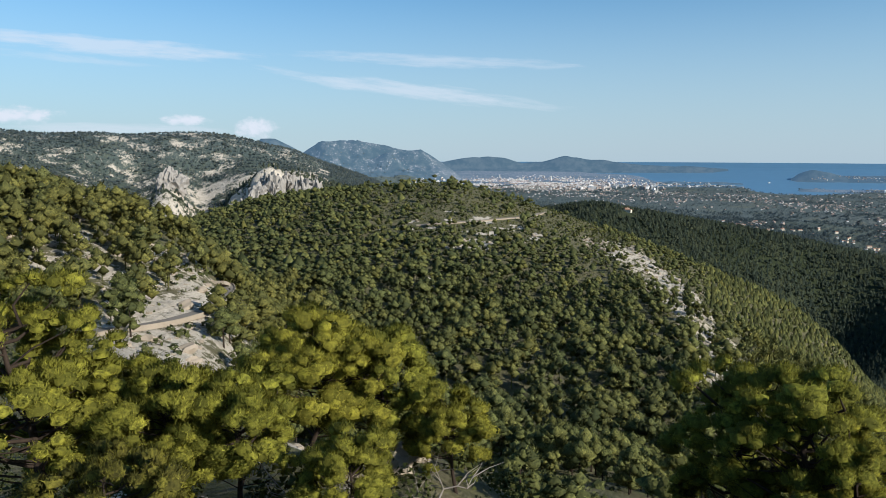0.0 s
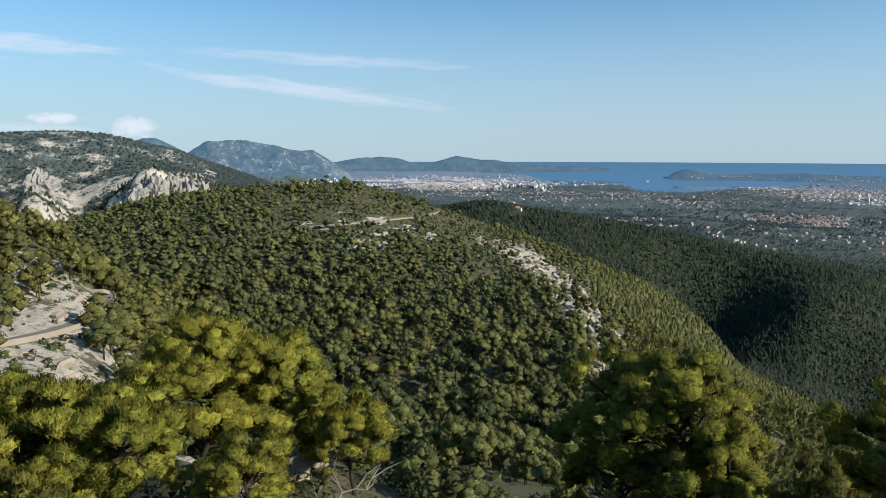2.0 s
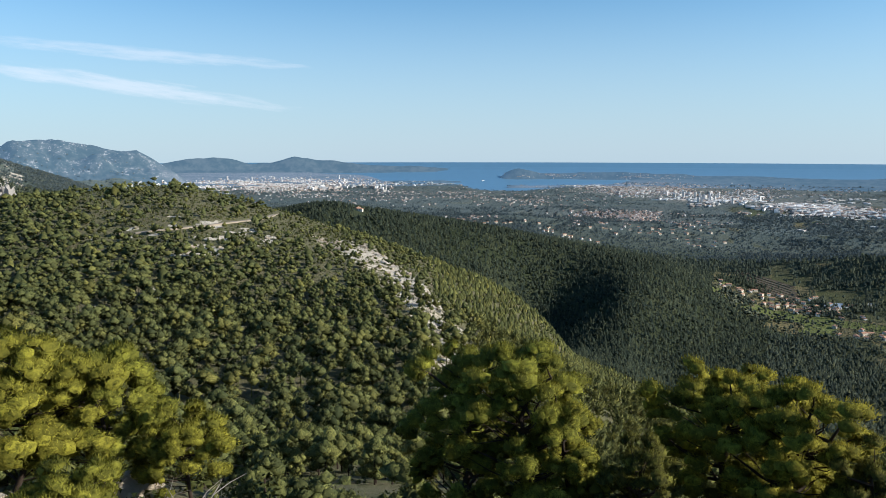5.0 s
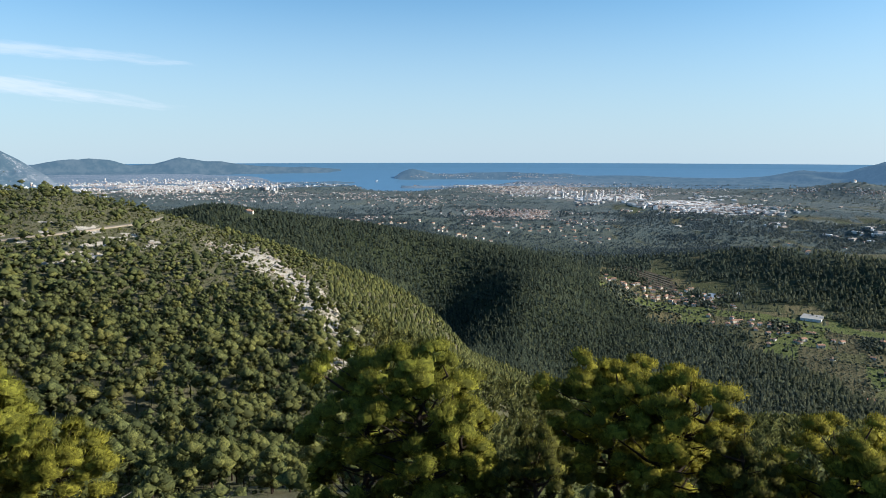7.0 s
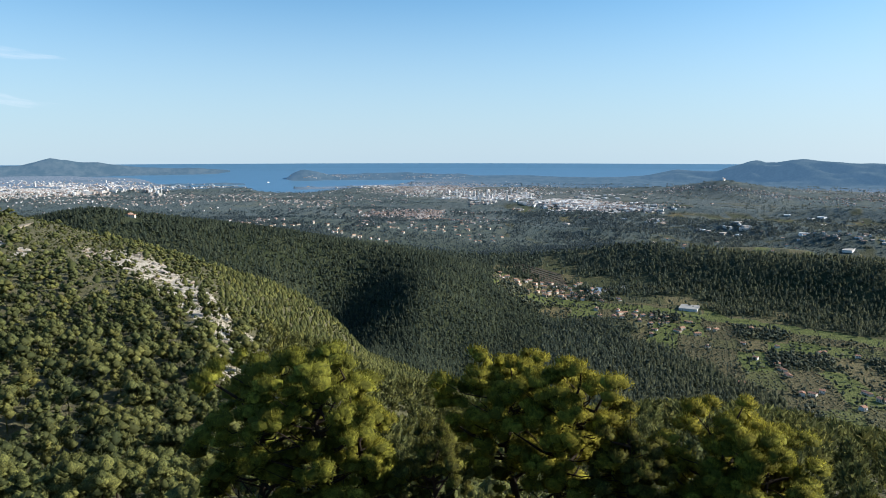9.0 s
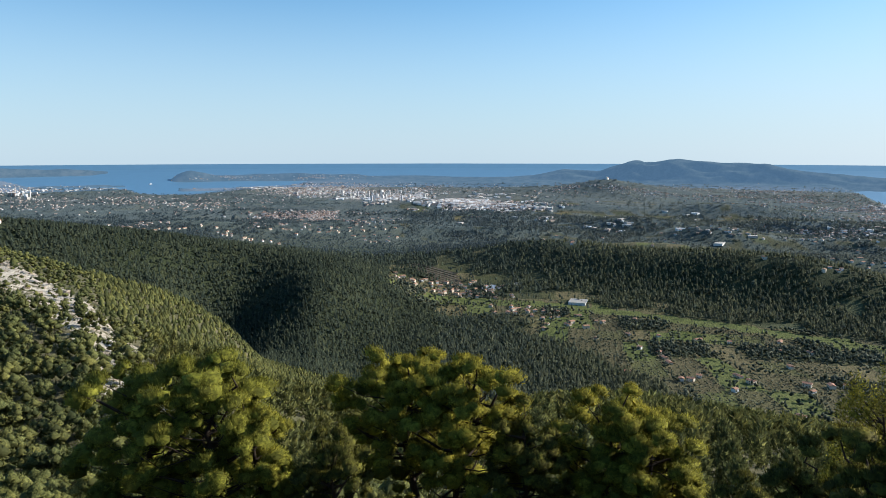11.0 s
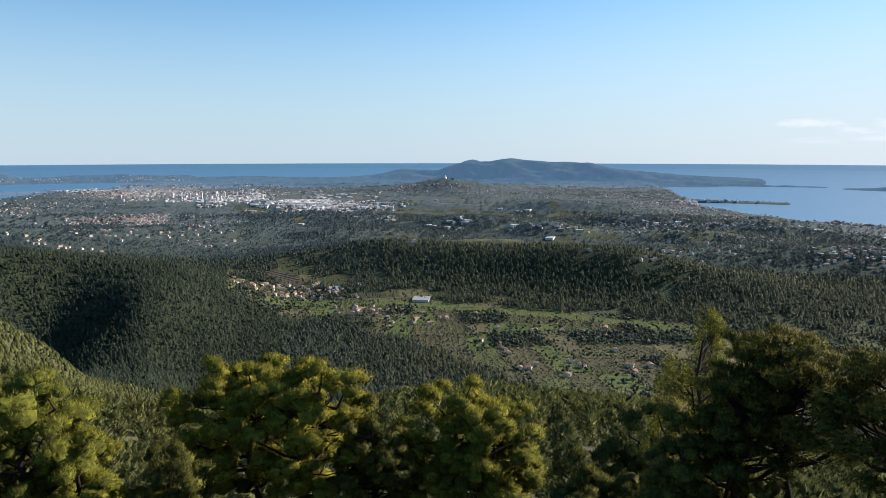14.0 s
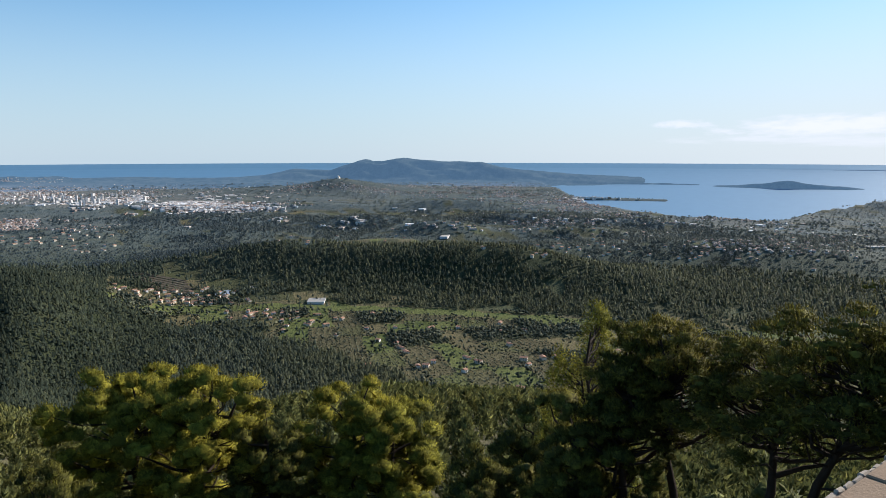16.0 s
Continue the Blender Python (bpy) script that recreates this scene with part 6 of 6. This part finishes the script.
def stack():
    """A tall chimney in the plain before the bay."""
    thing = new("chimney_stack")
    tagged(thing, "tall pale industrial chimney in the plain", "chimney")
    v, f = tube([(0, 0, -6), (0, 0, 45), (0, 0, 92)], [5, 4, 3], 10)
    part("shaft", cast_mesh("shaft", v, f, CONCRETE, True), thing)
    part("hall", cast_mesh("hall", *box(-40, -6, -20, 20, -8, 16), SHEET), thing)
    settle(17.0, 6300, 15, thing)


stack()


# ---- dead wood and loose rocks on the slope below the lookout ----
def dead_branch(az, r, long, seed):
    rng = np.random.RandomState(seed)
    P, s = spot(az, r)
    thing = new("dead_branch")
    thing.location = P + (0, 0, 0.05)
    tagged(thing, "bleached dead branch lying among the scrub", "branch", "dead branches on the slope")
    t = rng.uniform(0, 6.28)
    d = np.array([math.cos(t), math.sin(t), rng.uniform(0.2, 0.7)])
    main = [d * long * k / 5 + rng.normal(0, 0.07 * long, 3) * (k > 0) for k in range(6)]
    part("stem", cast_mesh("stem", *tube(main, np.linspace(0.045, 0.012, 6) * long * 0.6, 6), DEADWOOD, True), thing)
    for k in range(2, 6):
        for _ in range(2):
            b = main[k]
            e = rng.normal(0, 0.4, 3) * long + d * 0.2 * long
            e[2] = abs(e[2]) * 0.8
            part("twig", cast_mesh("twig", *tube([b, b + e * 0.5 + rng.normal(0, 0.04, 3) * long, b + e], [0.014 * long, 0.009 * long, 0.003 * long], 4), DEADWOOD, True), thing)


for i, (a, r, n) in enumerate(((-11.0, 19.5, 1.5), (-4.5, 22.0, 1.7), (-2.5, 23.0, 1.5), (-20.0, 16.5, 1.4), (-6.5, 20.0, 1.4), (36.3, 19.5, 1.5), (35.0, 20.5, 1.3), (-14.0, 17.5, 1.5), (-17.5, 16.0, 1.3), (-24.5, 15.5, 1.4), (-29.0, 17.0, 1.5), (-9.0, 18.0, 1.3), (-1.5, 20.5, 1.6), (0.5, 21.0, 1.2), (27.5, 20.0, 1.3))):
    dead_branch(a, r, n, 50 + i)


def near_rocks():
    rng = np.random.RandomState(61)
    models = [cast_mesh("boulder", *rock_template(50 + k, 3), ROCK) for k in range(4)]
    for a, r, k in ((-8.3, 24.5, 0.9), (-6.8, 25.0, 1.1), (-4.6, 24.0, 1.0), (-7.6, 23.0, 0.6), (-3.2, 25.5, 0.8), (-21.5, 14.0, 0.7), (-22.8, 13.6, 0.5), (35.4, 20.0, 0.5), (37.0, 20.5, 0.6), (-32.0, 16.0, 0.9), (-33.0, 17.0, 1.2)):
        P, s = spot(a, r)
        ob = new("boulder", models[rng.randint(0, 4)])
        ob.matrix_basis = pose(P[0], P[1], P[2] + 0.1 * k, rng.uniform(-15, 15), rng.uniform(-15, 15), rng.uniform(0, 360)) @ Matrix.Diagonal((k, k, k, 1))
        tagged(ob, "pale weathered boulder among scrub below the lookout", "rock", "boulders below the lookout")


near_rocks()


def vineyard():
    """A sloping brown field with pale terraces in rows."""
    thing = new("vineyard")
    tagged(thing, "brown terraced vineyard with pale rows above the village", "field")
    a0, a1 = 44.4, 48.6
    for k in range(7):
        pts = []
        for a in np.linspace(a0 + 0.25 * k, a1 + 0.12 * k, 14):
            r = np.interp(a, [44, 49], [2120, 1960]) - 24 * k
            pts.append(spot(a, r)[0] + (0, 0, 1.2))
        pts = np.array(pts)
        d = np.gradient(pts, axis=0)
        n = np.column_stack([d[:, 1], -d[:, 0], 0 * d[:, 0]])
        n /= np.linalg.norm(n, axis=1, keepdims=True)
        for name, w0, w1, h, mat in (("soil_strip", -9.5, 6.9, 0.0, SOIL), ("terrace_edge", 7.0, 8.6, 0.6, ROWS)):
            V = np.stack([pts + n * w0 + (0, 0, h), pts + n * w1 + (0, 0, h), pts + n * w1 - (0, 0, 5), pts + n * w0 - (0, 0, 5)], 1).reshape(-1, 3)
            F = [(4 * i + j, 4 * i + (j + 1) % 4, 4 * i + 4 + (j + 1) % 4, 4 * i + 4 + j) for i in range(len(pts) - 1) for j in range(4)]
            part(name, cast_mesh(name, V, np.array(F)[:, ::-1], mat), thing)


SOIL = plain("dark_ploughed_soil", (0.050, 0.042, 0.030), (0.075, 0.060, 0.042), 0.1, 0.95)
ROWS = plain("dry_grass_rows", (0.15, 0.14, 0.08), (0.22, 0.19, 0.12), 0.2, 0.95)
vineyard()


def dry_grass():
    """Straw-coloured grass on the terrace inside the parapet."""
    rng = np.random.RandomState(71)
    n = 5200
    d = Vector((1.26, -0.76)).normalized()
    u, w = rng.uniform(-3, 11, n), rng.uniform(0.8, 3.4, n)
    x = 7.20 + d.x * u + d.y * w
    y = -1.24 + d.y * u - d.x * w
    root = np.column_stack([x, y, np.full(n, EYE - 3.62)])
    tip = root + np.column_stack([rng.normal(0, 0.08, n), rng.normal(0, 0.08, n), rng.uniform(0.15, 0.55, n)])
    side = rng.normal(0, 1, (n, 3)) * (0.012, 0.012, 0)
    V = np.stack([root - side, root + side, tip], 1).reshape(-1, 3)
    ob = new("dry_grass", cast_mesh("dry_grass", V, np.arange(3 * n).reshape(n, 3), STRAW))
    tagged(ob, "straw-coloured dry grass on the terrace beside the parapet", "grass", kind="stuff")
    me = cast_mesh("terrace", *box(-4.0, 12.0, -5.0, -0.70, -4.4, -3.62 + 3.2 - 3.2), DIRT)
    ob = new("terrace", me)
    ob.matrix_basis = pose(7.20, -1.24, EYE, 0, 0, math.degrees(math.atan2(d.y, d.x)))
    tagged(ob, "stony terrace floor inside the parapet", "terrace", kind="structure")


STRAW = plain("dry_straw", (0.30, 0.24, 0.13), (0.42, 0.35, 0.21), 2, 0.9)
dry_grass()
